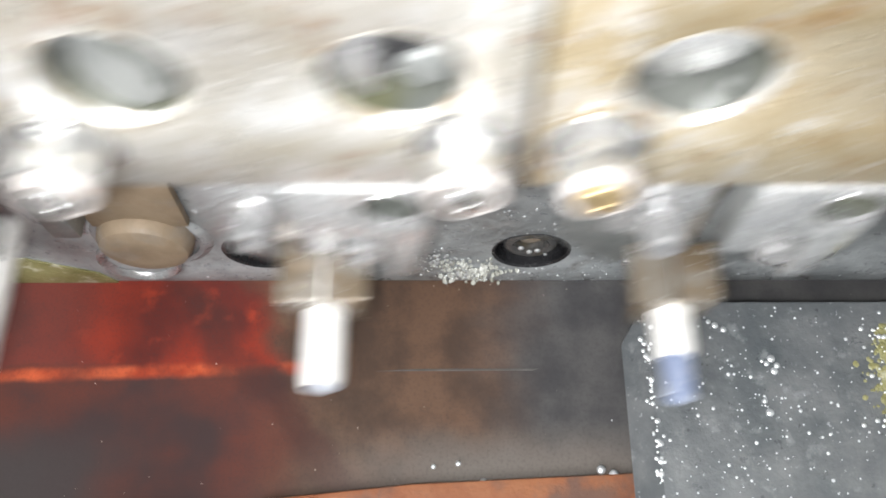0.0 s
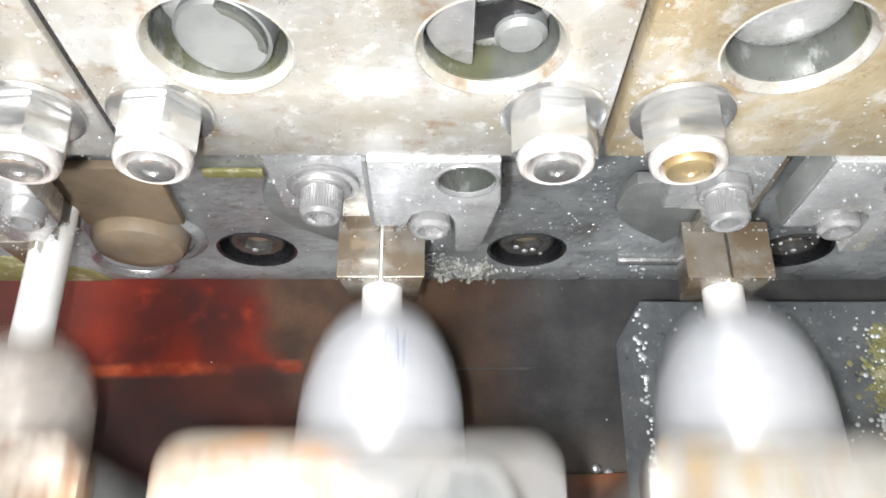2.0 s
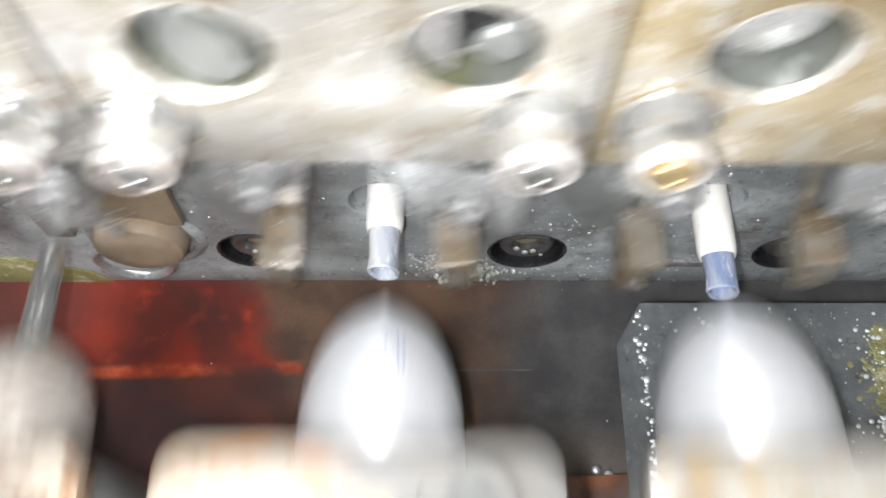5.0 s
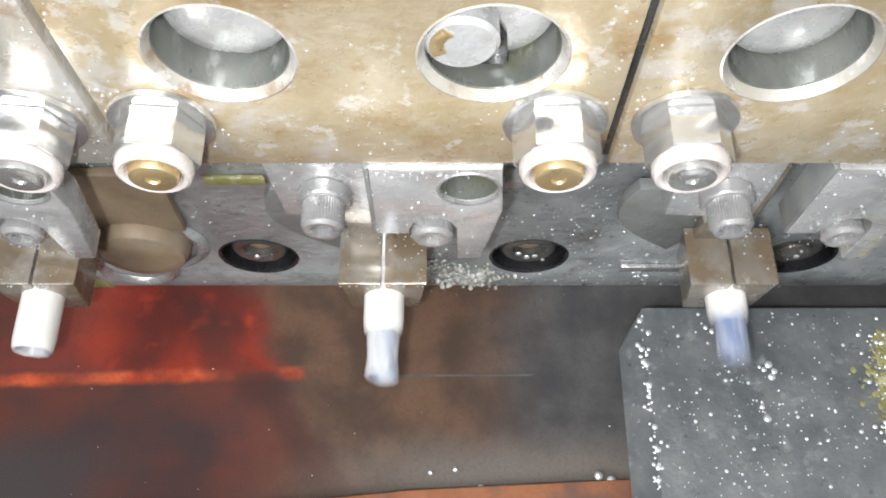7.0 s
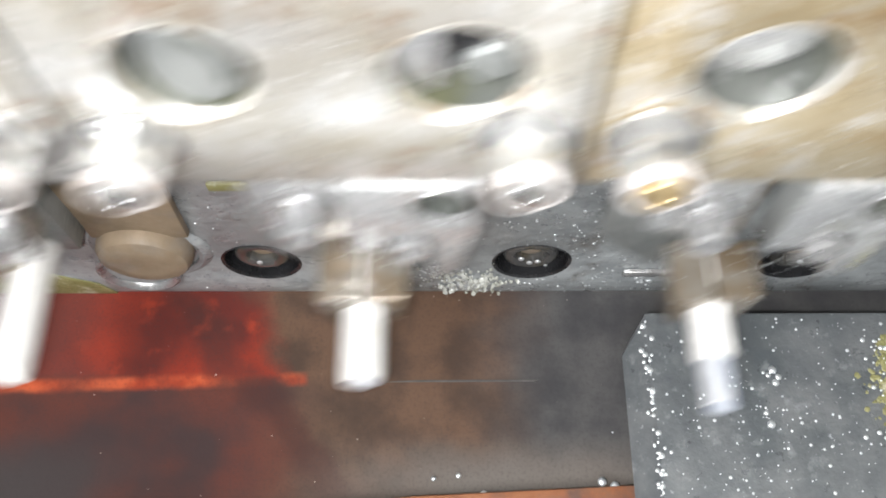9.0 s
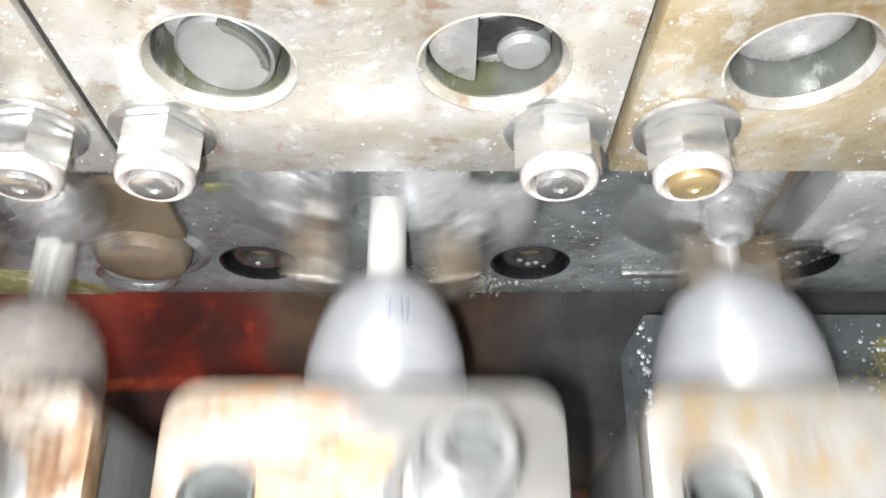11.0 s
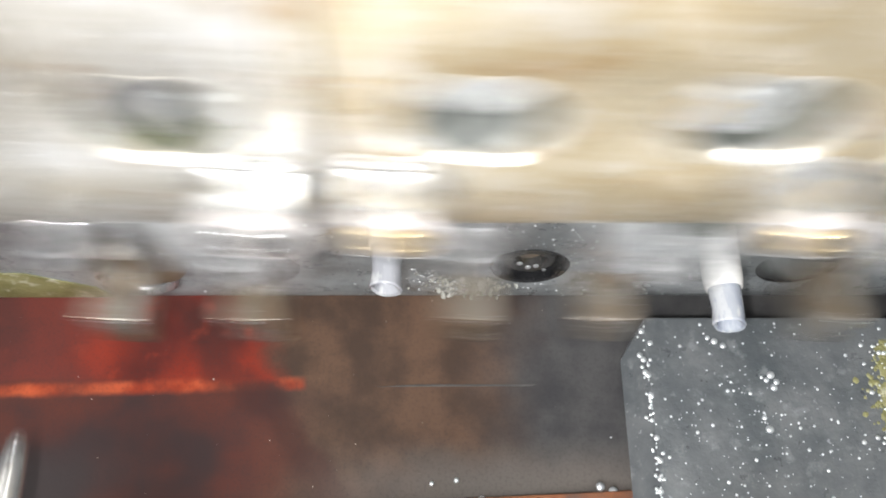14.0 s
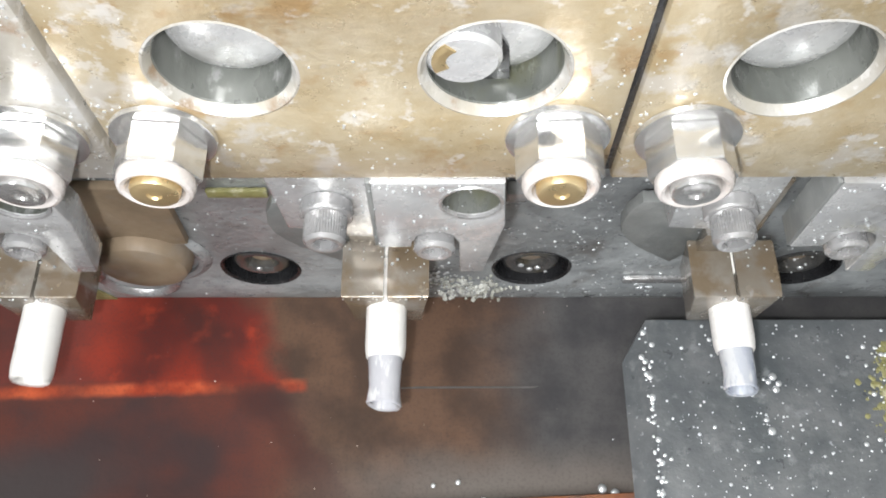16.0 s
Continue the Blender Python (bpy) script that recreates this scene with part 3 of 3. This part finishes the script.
    big = mesh_of("cap_screw", knurled(5.1, 7.4, 2.7), CHROME_DULL)
    small = mesh_of("cap_screw", socket_screw(4.9, 5.5, 2.6), CHROME_DULL)
    wash = mesh_of("washer", lathe([(4, 0), (8.6, 0), (8.9, -0.4), (8.7, -1.1), (8.0, -1.4), (7.1, -1.4), (6.7, -2.3), (4, -2.3)], 48), CHROME_DULL)
    spacer = mesh_of("washer", lathe([(3, 0), (6.1, 0), (6.4, -0.4), (6.4, -3.4), (6.1, -3.8), (3, -3.8)], 48), CHROME_DULL)
    hole_core = mesh_of("hole_core", lathe([(6.15, 88.8), (6.15, 95.4), (3.0, 96.6), (0, 96.8)], 32), BORE)
    hole_lip = mesh_of("hole_lip", lathe([(6.1, 88.5), (6.25, 87.8), (6.8, 87.7), (7.0, 88.0)], 40), CHROME_DULL)
    lever = mesh_of("back_lever", slab([(-28.4, 192), (-31.0, 198), (-31.7, 204), (-30.8, 209.5), (-28.4, 214), (-24.8, 218.6), (-20.5, 222.6), (-13, 229), (-9, 222), (-8, 192)], [], 107.4, 111, 0.4), SIDE_STEEL)
    arms = []
    rnd = random.Random(21)
    for k in range(-3, 5):
        cx = STATION_X + k * PITCH
        b = part("clamp_block", block_rich if k >= 1 else block, GOLD, car, "", (cx + 1.0, 0, GOLD_Z))
        for side in (-1, 1):
            part("bore_liner", liner, PLATE, b, "", (1.2 + 22.6 * side, 113.2, 0))
            part("bore_rim", rim, GOLD, b, "", (1.2 + 22.6 * side, 113.2, 0))
            part("bore_plug", plug, STEEL, b, "grey steel plug deep in the bore", (1.2 + 22.6 * side, 113.2, 0))
            part("washer", washer, CHROME, b, "", (36.1 * side, 131.3, -0.05))
            n = part("lock_nut", nut, CHROME, b, "bright zinc hexagon lock nut", (36.1 * side, 131.3, -0.1))
            n.rotation_euler.z = radians((k * 37 + side * 19) % 24 - 12)
            part("nylon_collar", collar, NYLON, b, "white nylon collar", (36.1 * side, 131.3, -0.1))
            part("rod_end", ends.get(k, rod_steel), CHROME, b, "brass rod end" if k in ends else "steel rod end", (36.1 * side, 131.3, -0.1))
        # added strip that gives the gap between blocks its shade
        part("gap_shim", box(46.7, 48.8, 62, 146.6, 5.5 if k == 0 else 1.6, 28, 0.2), SIDE_STEEL if k == 0 else DARK, b, "dark strip as the shade in the gap")
        beads = bmesh.new()
        for i in range(150):
            a, r = rnd.uniform(0, 6.3), rnd.choice((0.12, 0.15, 0.18, 0.22, 0.3, 0.4))
            if i >= 90:
                x, y = rnd.choice((-1, 1)) * (46.6 - abs(rnd.gauss(0, 2.4))), rnd.uniform(96, 147)
            elif i < 40:
                x, y = rnd.choice((-36.1, 36.1)) + 11.5 * math.cos(a) + rnd.gauss(0, 1.2), 131.3 + 11.5 * math.sin(a) + rnd.gauss(0, 1.2)
            elif i < 70:
                x, y = rnd.gauss(0, 5), rnd.uniform(104, 147)
            else:
                x, y = rnd.uniform(-46, 46), 147.4
            if y < 148 and abs(x) < 46.5 and min(math.hypot(x - 23.8, y - 113.2), math.hypot(x + 21.4, y - 113.2)) > 12.8:
                for v in bmesh.ops.create_icosphere(beads, subdivisions=1, radius=r)["verts"]:
                    v.co.z *= 0.6
                    v.co += Vector((x, y, -0.05))
        part("coolant_spray", beads, LIQUID, b, "small clear coolant beads")["kind"] = "stuff"
        if k >= 1:
            part("bore_pin", pin, CHROME_DULL, b, "bright pin end inside the bore", (18.6, 112.2, 0))
            part("brass_sliver", sliver, BRASS, b, "brass sliver on the pin", (18.6, 112.2, 0))
            part("dark_cleft", cleft, DARK, b, "dark slab for the shaded cleft beside the pin", (23.8, 113.2, 0))
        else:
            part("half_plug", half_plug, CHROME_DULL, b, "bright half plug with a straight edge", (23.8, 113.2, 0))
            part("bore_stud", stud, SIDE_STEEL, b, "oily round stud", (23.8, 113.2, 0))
            part("dark_cleft", pocket, DARK, b, "dark slab for the shaded pocket behind the stud", (23.8, 113.2, 0))
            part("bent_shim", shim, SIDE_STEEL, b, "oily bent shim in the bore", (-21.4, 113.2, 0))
            part("dark_cleft", slit, BORE, b, "dark slab for the shaded slit under the shim", (-21.4, 113.2, 0))
        for side, arm in ((-1, left_arm), (1, right_arm)):
            # each arm swings on a pivot hidden behind the block
            piv = new("gripper_arm", arm_mesh(short_arm if k == -1 and side > 0 else arm, 6.0 * side, 110.0))
            piv.parent = car
            piv.location = ((cx + 6.0 * side) * MM, 110.0 * MM, 0)
            off = (-6.0 * side, -110.0, 0)
            part("jaw", blade if k == -1 and side > 0 else jaws[side, 100.0 if k == -1 else 89.6], JAW, piv, "ground steel gripper jaw", off)
            if side < 0:
                part("back_lever", lever, SIDE_STEEL, piv, "dark oily back lever", off)
                part("washer", spacer if k >= 1 else wash, CHROME_DULL, piv, "", (off[0] - 11.8, off[1] + 178, 99.4))
                part("cap_screw", big, CHROME_DULL, piv, "knurled steel cap screw", (off[0] - 11.8, off[1] + 178, 95.8 if k >= 1 else 97.1))
            else:
                part("cap_screw", small, CHROME_DULL, piv, "steel cap screw in its slot", (off[0] + 14.0, off[1] + 178.5, 92.0 if k != -1 else 94.0))
                if k != -1:
                    # added dark strip, draws the shaded slit between the two arms
                    part("seal_strip", box(0.1, 1.15, 149, 178, 88.3, 95.8, 0.2), SIDE_STEEL, piv, "dark strip for the shade between the arms", off)
                    part("slot_bridge", box(8.2, 20.2, 169.5, 184, 96.1, 99.5), DARK, piv, "dark slab behind the slot", off)
                    part("hole_core", hole_core, BORE, piv, "dark drilled hole", (off[0] + 22.0, off[1] + 157, 0))
                    part("hole_lip", hole_lip, CHROME_DULL, piv, "", (off[0] + 22.0, off[1] + 157, 0))
            wet = bmesh.new()
            for i in range(84):
                if i >= 46:
                    p3 = (rnd.gauss(9, 5) * side, rnd.gauss(178, 8) if i < 66 else rnd.uniform(149.2, 152), (99.4 if side < 0 else 87.9))
                elif i < 26:
                    p3 = (rnd.uniform(1, 24) * side, rnd.uniform(150, 190), (99.4 if side < 0 else 87.9))
                else:
                    p3 = (rnd.uniform(0.8, 11.8) * side, 212.7, rnd.choice((88.9, 104.0, 105.0, rnd.uniform(89, 106))) if k != -1 else rnd.uniform(100, 106))
                for v in bmesh.ops.create_icosphere(wet, subdivisions=1, radius=rnd.choice((0.15, 0.2, 0.25, 0.4)))["verts"]:
                    v.co += Vector(p3)
            part("coolant_spray", wet, LIQUID, piv, "small clear coolant beads", off)["kind"] = "stuff"
            arms.append((piv, k, side))
    return car, arms


def arm_mesh(me, px, py):
    """The arm's mesh shifted so that its origin is the pivot; made once for each side."""
    key = me.name + "_pivot" + ("_a" if px < 0 else "_b")
    if key not in bpy.data.meshes:
        c = me.copy()
        c.name = key
        c.transform(Matrix.Translation((-px * MM, -py * MM, 0)))
    return bpy.data.meshes[key]


# ---- pushers ----
def pusher(k):
    cx = STATION_X + 0.7 + k * PITCH
    ob = base("pusher", cx, TUBE_Y, 0, ("worn bronze-coloured pusher block with a turned steel nose", "worn bronze pusher block with brown dome and pin",
                                          "pale worn steel pusher block with a turned steel nose")[0 if k == 0 else 1 if k < 0 else 2],
              "pusher", "pushers under the shuttle")
    mat = PALE_STEEL if k > 0 else GOLD_WORN if k == 0 else RUST_STEEL
    # block: front face at y -58, top at 0
    r, w = 8.0, 41.0 if k > 0 else 40.0
    bx = 3.5 if k < 0 else 0.0   # the rusty block sits off its dome's axis
    outline = []
    for sx in (-1, 1):
        pts = [(sx * (w - r + r * math.sin(a)), -r + r * math.cos(a)) for a in [i * math.pi / 12 for i in range(7)]]
        outline += pts[::-1] if sx < 0 else pts
    outline += [(w, -41.0), (-w, -41.0)]
    bm = slab(outline, [(-27.5, -21.0, 7.3)], 0, 9, 1.4, 40)
    moved(bm, 0, -49, 0, 90)
    part("block", bm, mat, ob, "", (bx, 0, 0))
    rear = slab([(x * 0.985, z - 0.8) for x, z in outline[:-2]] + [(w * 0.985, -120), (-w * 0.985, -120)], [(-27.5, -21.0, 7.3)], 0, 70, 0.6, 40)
    part("rear_block", moved(rear, 0, 21.0, 0, 90), SIDE_STEEL, ob, "dark grey block sides", (bx, 0, 0))
    part("lower_block", box(-w, w, -57.6, -49.2, -120, -44.2, 1.0), mat, ob, "", (bx, 0, 0))
    # threaded hole, its inner shade put into a darker steel
    prof = [(7.25, 0), (7.0, 0.8), (6.7, 2.0)] + [(6.7 - (1.1 if i % 2 else 0.0), 0.9 * i + 2.6) for i in range(40)] + [(3.0, 40.0), (0, 41.0)]
    part("threaded_hole", moved(lathe(prof, 36), -27.5, -57.6, -21.0, -90), SIDE_STEEL, ob, "threaded steel bore", (bx, 0, 0))
    # set screw with hexagon socket, leaning up out of its pocket
    scr = socket_screw(8.4, 30, 5.8)
    bm2 = lathe([(8.1 + (0.0 if i % 2 else 0.9), -26.4 + i * 0.95) for i in range(28)], 36)
    flip = Matrix.Translation((21.0, -77.0, -16.0)) @ Euler((radians(-105), 0, radians(12))).to_matrix().to_4x4() @ Matrix.Translation((0, 0, 30))
    scr.transform(flip)
    bm2.transform(flip)
    s = part("set_screw", scr, SCREW, ob, "grey socket set screw", (bx, 0, 0))
    part("thread", bm2, SCREW, s)
    # socket floor in darker steel, the recess's shade put into its colour
    floor_disc = lathe([(0, -26.2), (4.9, -26.2), (4.95, -29.4)], 6)
    floor_disc.transform(flip)
    part("socket", floor_disc, SIDE_STEEL, s, "hexagon socket floor darkened for its shade")
    # dull grey boss that carries on the shade painted on the face
    boss = lathe([(0, 9.0), (8.4, 9.0), (8.9, 5.0), (9.6, 2.6), (10.8, 1.0), (12.4, 0.2), (13.6, -0.5)], 48)
    moved(boss, 16.8, -58.0, -21.4, 90)
    part("boss", boss, SCREW, ob, "grey boss in the shaded patch round the set screw", (bx, 0, 0))
    # nose
    if k < 0:
        part("dome", lathe([(0, 40), (4.5, 40), (9, 38.6), (14, 34.5), (17.5, 29), (19.2, 22), (19.6, 14), (19.6, -2)], 48), DOME, ob, "brown burnished dome")
        part("pin", lathe([(0, 71), (1.8, 70.6), (3.2, 68), (4.0, 60), (4.3, 46), (4.8, 41), (5.4, 39.5)], 32), CHROME, ob, "bright tapered pin")
    else:
        wide = 1.07 if k > 0 else 1.0
        prof = [(0, 52.4), (0.7, 52.0), (2.2, 50.4), (4.4, 49.2), (7.0, 48.0), (10.2, 45.8), (13.6, 42.6), (16.6, 38.0), (19.1, 32.2), (20.6, 26.2),
                (20.9, 26.0), (21.7, 20), (21.3, 19.6), (21.8, 19.2), (22.2, 10), (22.2, -2)]
        nose = part("nose", lathe([(r * wide, h) for r, h in prof], 72), NOSE, ob, "turned bright steel nose")
        if k == 0:
            # bluish scribbled marker strokes that follow the nose's flank
            for x0, z0, x1, z1 in ((0.5, 33.5, 5.0, 34.2), (2.2, 34.0, 1.6, 29.5), (4.6, 34.6, 5.4, 28.8), (5.6, 31.0, 8.4, 31.6), (-0.5, 28.6, 4.0, 28.2), (6.8, 34.0, 6.2, 29.4)):
                bm = bmesh.new()
                strip = []
                for i in range(6):
                    x, z = x0 + (x1 - x0) * i / 5, z0 + (z1 - z0) * i / 5
                    r = float(np.interp(-z, [-h for _, h in prof], [q for q, _ in prof])) + 0.06
                    nx, nz = (z1 - z0) / 18, (x0 - x1) / 18
                    strip.append([bm.verts.new((x + e * nx, -math.sqrt(r * r - x * x) + (0.0 if f else 0.5), z + e * nz)) for e, f in ((-1, 1), (1, 1), (1, 0), (-1, 0))])
                for u, v in zip(strip, strip[1:]):
                    for i in range(4):
                        bm.faces.new((u[i], u[(i + 1) % 4], v[(i + 1) % 4], v[i]))
                part("marker_stroke", bm, MARKER, nose, "faint blue-grey marker stroke")
    return ob


# ---- tubes ----
def tube(label, length, stub_mat=None, stub=12.0, fin=0):
    """White sleeve: its lower rim at 0; the stub slides out below."""
    ob = base("tube", 0, TUBE_Y, 0, label, "tube", "tubes on their way through the grippers")
    part("sleeve", lathe([(4.5, 1.2), (4.6, 0.2), (4.95, 0), (5.3, 0.7), (5.6, 2.6), (5.65, 4.0), (5.65, length - 0.5), (5.2, length), (0, length)], 40), WHITE, ob)
    st = part("stub", lathe([(0, 3.6), (2.8, 3.2), (3.4, 0.4), (4.3, 0.0), (4.65, 0.5), (4.45, 5), (4.7, stub + 2), (0, stub + 2)], 40),
              stub_mat or WHITE, ob, "bluish milky stub" if stub_mat else "pale tube end")
    if stub_mat:
        for v in st.data.vertices:
            a = math.atan2(v.co.y, v.co.x)
            v.co.z += 0.0005 * math.sin(a + length) * (v.co.z < 0.004)
            v.co.x += 0.00025 * math.sin(3 * a + 900 * v.co.z)
    if fin:
        part("moulding_fin", box(-0.4, 0.4, -8.4, -5.2, fin, 37, 0.15), WHITE, ob, "thin white moulding fin between the jaws")
    return ob, st


shell()
fixed_machine()
droplets()
CAR, ARMS = shuttle()
PUSHERS = [pusher(k) for k in (-1, 0, 1)]
TUBES = [tube("plain white tube fresh in the grippers", 48, CLEAR, 13, 28),
         tube("white tube with a milky bluish stub", 48, PALE_BLUE, 13, 20),
         tube("white tube with a blue-smeared stub", 48, BLUE, 11),
         tube("long plain white tube held by the grippers", 48)]

# shuttle: t, place along the bar (0 right stop, -96 left stop)
SHUTTLE = [(0.0, -17), (0.2, -9), (0.4, -2.2), (0.5, -0.5), (0.6, 0), (4.8, 0), (5.0, -3.0), (5.15, -8.5), (5.3, -18.4), (5.4, -31), (5.5, -45.0), (5.6, -55), (5.7, -65.5),
           (5.8, -76), (5.9, -83), (6.0, -88.5), (6.1, -92), (6.2, -94.6), (6.35, -96), (7.8, -96), (7.9, -88.5), (8.0, -79.5), (8.2, -68.0),
           (8.35, -52.5), (8.5, -35.5), (8.65, -26.5), (8.8, -18), (9.0, -5.8), (9.15, -2.4), (9.35, 0), (13.1, 0), (13.2, -2.2), (13.4, -8.5), (13.5, -15.4), (13.7, -25.5), (13.8, -39),
           (14.0, -52.5), (14.1, -66), (14.2, -74), (14.3, -82.5), (14.4, -88.5), (14.5, -91.8), (14.6, -95), (14.75, -96), (16.0, -96)]


def shuttle_place(x):
    return x, -11.0 * (1 - ((x + 48) / 48) ** 2)


# grippers: t, opening 0..1
GRIP = [(0.0, 0), (2.12, 0), (2.22, 0.45), (2.32, 0.75), (2.5, 1), (4.9, 1), (5.6, 0.6), (6.2, 0.52), (6.36, 0.48), (6.5, 0.12), (6.58, 0),
        (10.8, 0), (10.95, 0.5), (11.2, 1), (13.3, 1), (14.0, 0.66), (14.5, 0.68), (14.66, 0.58), (14.8, 0.14), (14.88, 0), (16.0, 0)]

# pushers: t, height of the block's top
PUSH = [(0.0, -40), (0.7, -40), (1.0, -27), (1.2, -14), (1.35, -8.5), (1.5, -0.8), (1.7, 12.5), (2.0, 35), (2.2, 44), (2.35, 51.5), (2.5, 57), (2.65, 62.9),
        (2.85, 68), (3.05, 71.5), (3.3, 73), (3.9, 73), (4.05, 70.8), (4.22, 68), (4.35, 63), (4.52, 57.5), (4.7, 51), (4.85, 43.8), (4.97, 36), (5.12, 25),
        (5.3, 9.5), (5.4, -4), (5.5, -17.5), (5.8, -25), (6.3, -40), (9.3, -40), (9.65, -27), (9.88, -14), (10.18, 1.6), (10.38, 13.5), (10.68, 35), (10.88, 44),
        (11.05, 52), (11.3, 61.5), (11.5, 67.4), (11.75, 72.5), (12.1, 73), (12.3, 70.8), (12.5, 67.5), (12.65, 63), (12.8, 58), (12.95, 52), (13.1, 43.8), (13.25, 35),
        (13.4, 23), (13.5, 14.0), (13.7, 3), (13.8, -6), (14.0, -19), (14.5, -40), (16.0, -40)]


def tube_rows(station, lift):
    """station: (t, index) steps ridden on the shuttle; lift: (t, height of the lower rim)."""
    times = sorted({t for t, _ in SHUTTLE} | {t for t, _ in lift})
    rows = []
    for t in times:
        x, dip = shuttle_place(float(np.interp(t, [a for a, _ in SHUTTLE], [b for _, b in SHUTTLE])))
        k = station
        if t <= 4.0:
            px, pz = k * PITCH + x, dip
        elif t < 7.0:
            px, pz = k * PITCH, 0.0
        elif t <= 11.0:
            px, pz = (k + 1) * PITCH + x, dip
        else:
            px, pz = (k + 1) * PITCH, 0.0
        z = float(np.interp(t, [a for a, _ in lift], [b for _, b in lift]))
        rows.append((t, pose((STATION_X + px) * MM, TUBE_Y * MM, DATUM + (z + pz) * MM)))
    return rows


def late_opening(k):
    """The right-hand grippers open and close a moment after the others."""
    return [(t + 0.16 if k >= 1 and (2.0 < t < 2.6 or 10.7 < t < 11.3) else t + 0.14 if k >= 2 and (6.3 < t < 6.6 or 14.6 < t < 14.9) else t, o) for t, o in GRIP]


def lopsided(k, side, t):
    """At the right-hand station both jaws swing wider to one side."""
    there = k == 1 and (t < 5.0 or 10.5 < t < 13.4) or k == 2 and (5.5 < t < 7.0 or 13.9 < t < 15.2)
    return (0.76 if side < 0 else 1.28) if there else 1.0


def motions():
    walk(CAR, [(t, pose(shuttle_place(x)[0] * MM, 0, DATUM + shuttle_place(x)[1] * MM)) for t, x in SHUTTLE])
    for piv, k, side in ARMS:
        x, y, z = piv.location
        walk(piv, [(t, pose(x, y, z + 0.0050 * o, 0, 0, (10.4 if side < 0 else -9.8) * o * lopsided(k, side, t))) for t, o in late_opening(k)])
    for ob, k in zip(PUSHERS, (-1, 0, 1)):
        x, y, z = ob.location
        walk(ob, [(t, pose(x, y, DATUM + h * MM)) for t, h in PUSH])
    # lower rims: gripped, pushed up into the hanger, let down again
    up = [(0.0, 0), (2.1, 0), (2.25, 0.35), (2.6, 1), (6.42, 1), (6.6, 0.78), (6.8, 0.42), (6.92, 0.18), (7.15, 0.08), (7.6, 0), (10.8, 0), (10.95, 0.4),
          (11.3, 1), (14.75, 1), (14.95, 0.75), (15.1, 0.42), (15.25, 0.18), (15.5, 0.06), (16.0, 0)]
    lows = [[(a, b) for a, b in up]] * 4
    for i, (ob, st) in enumerate(TUBES):
        station = (-1, 0, 1, -2)[i]
        # rest heights before and after the first letting down, and the upper height
        first, top, second, top2, third = ((70, 124, 69, 108, 75), (68, 108, 75, 95, 77), (76, 100, 77, 95, 77), (70, 124, 70, 124, 69))[i]
        rows = []
        for t, u in up:
            lo = first if t < 4 else second if t < 12 else third
            hi = top if t < 9 else top2
            # the left-hand hanger lets go first, the right-hand one last
            place = station if t < 9 else station + 1
            late = 0.13 * place if (6.4 < t < 7.5 or 14.7 < t < 15.4) and abs(place) < 2 else 0.0
            rows.append((t + late, lo + (hi - lo) * u))
        walk(ob, tube_rows(station, rows))
        out = ((0, 0, 13), (0, 13, 11), (11, 11, 11), (0, 0, 0))[i]
        stub = []
        for t, e in ((0.0, out[0]), (2.6, out[0]), (3.2, out[1]), (11.3, out[1]), (11.9, out[2]), (16.0, out[2])):
            stub.append((t, pose(0, 0, -e * MM)))
        walk(st, stub)


motions()
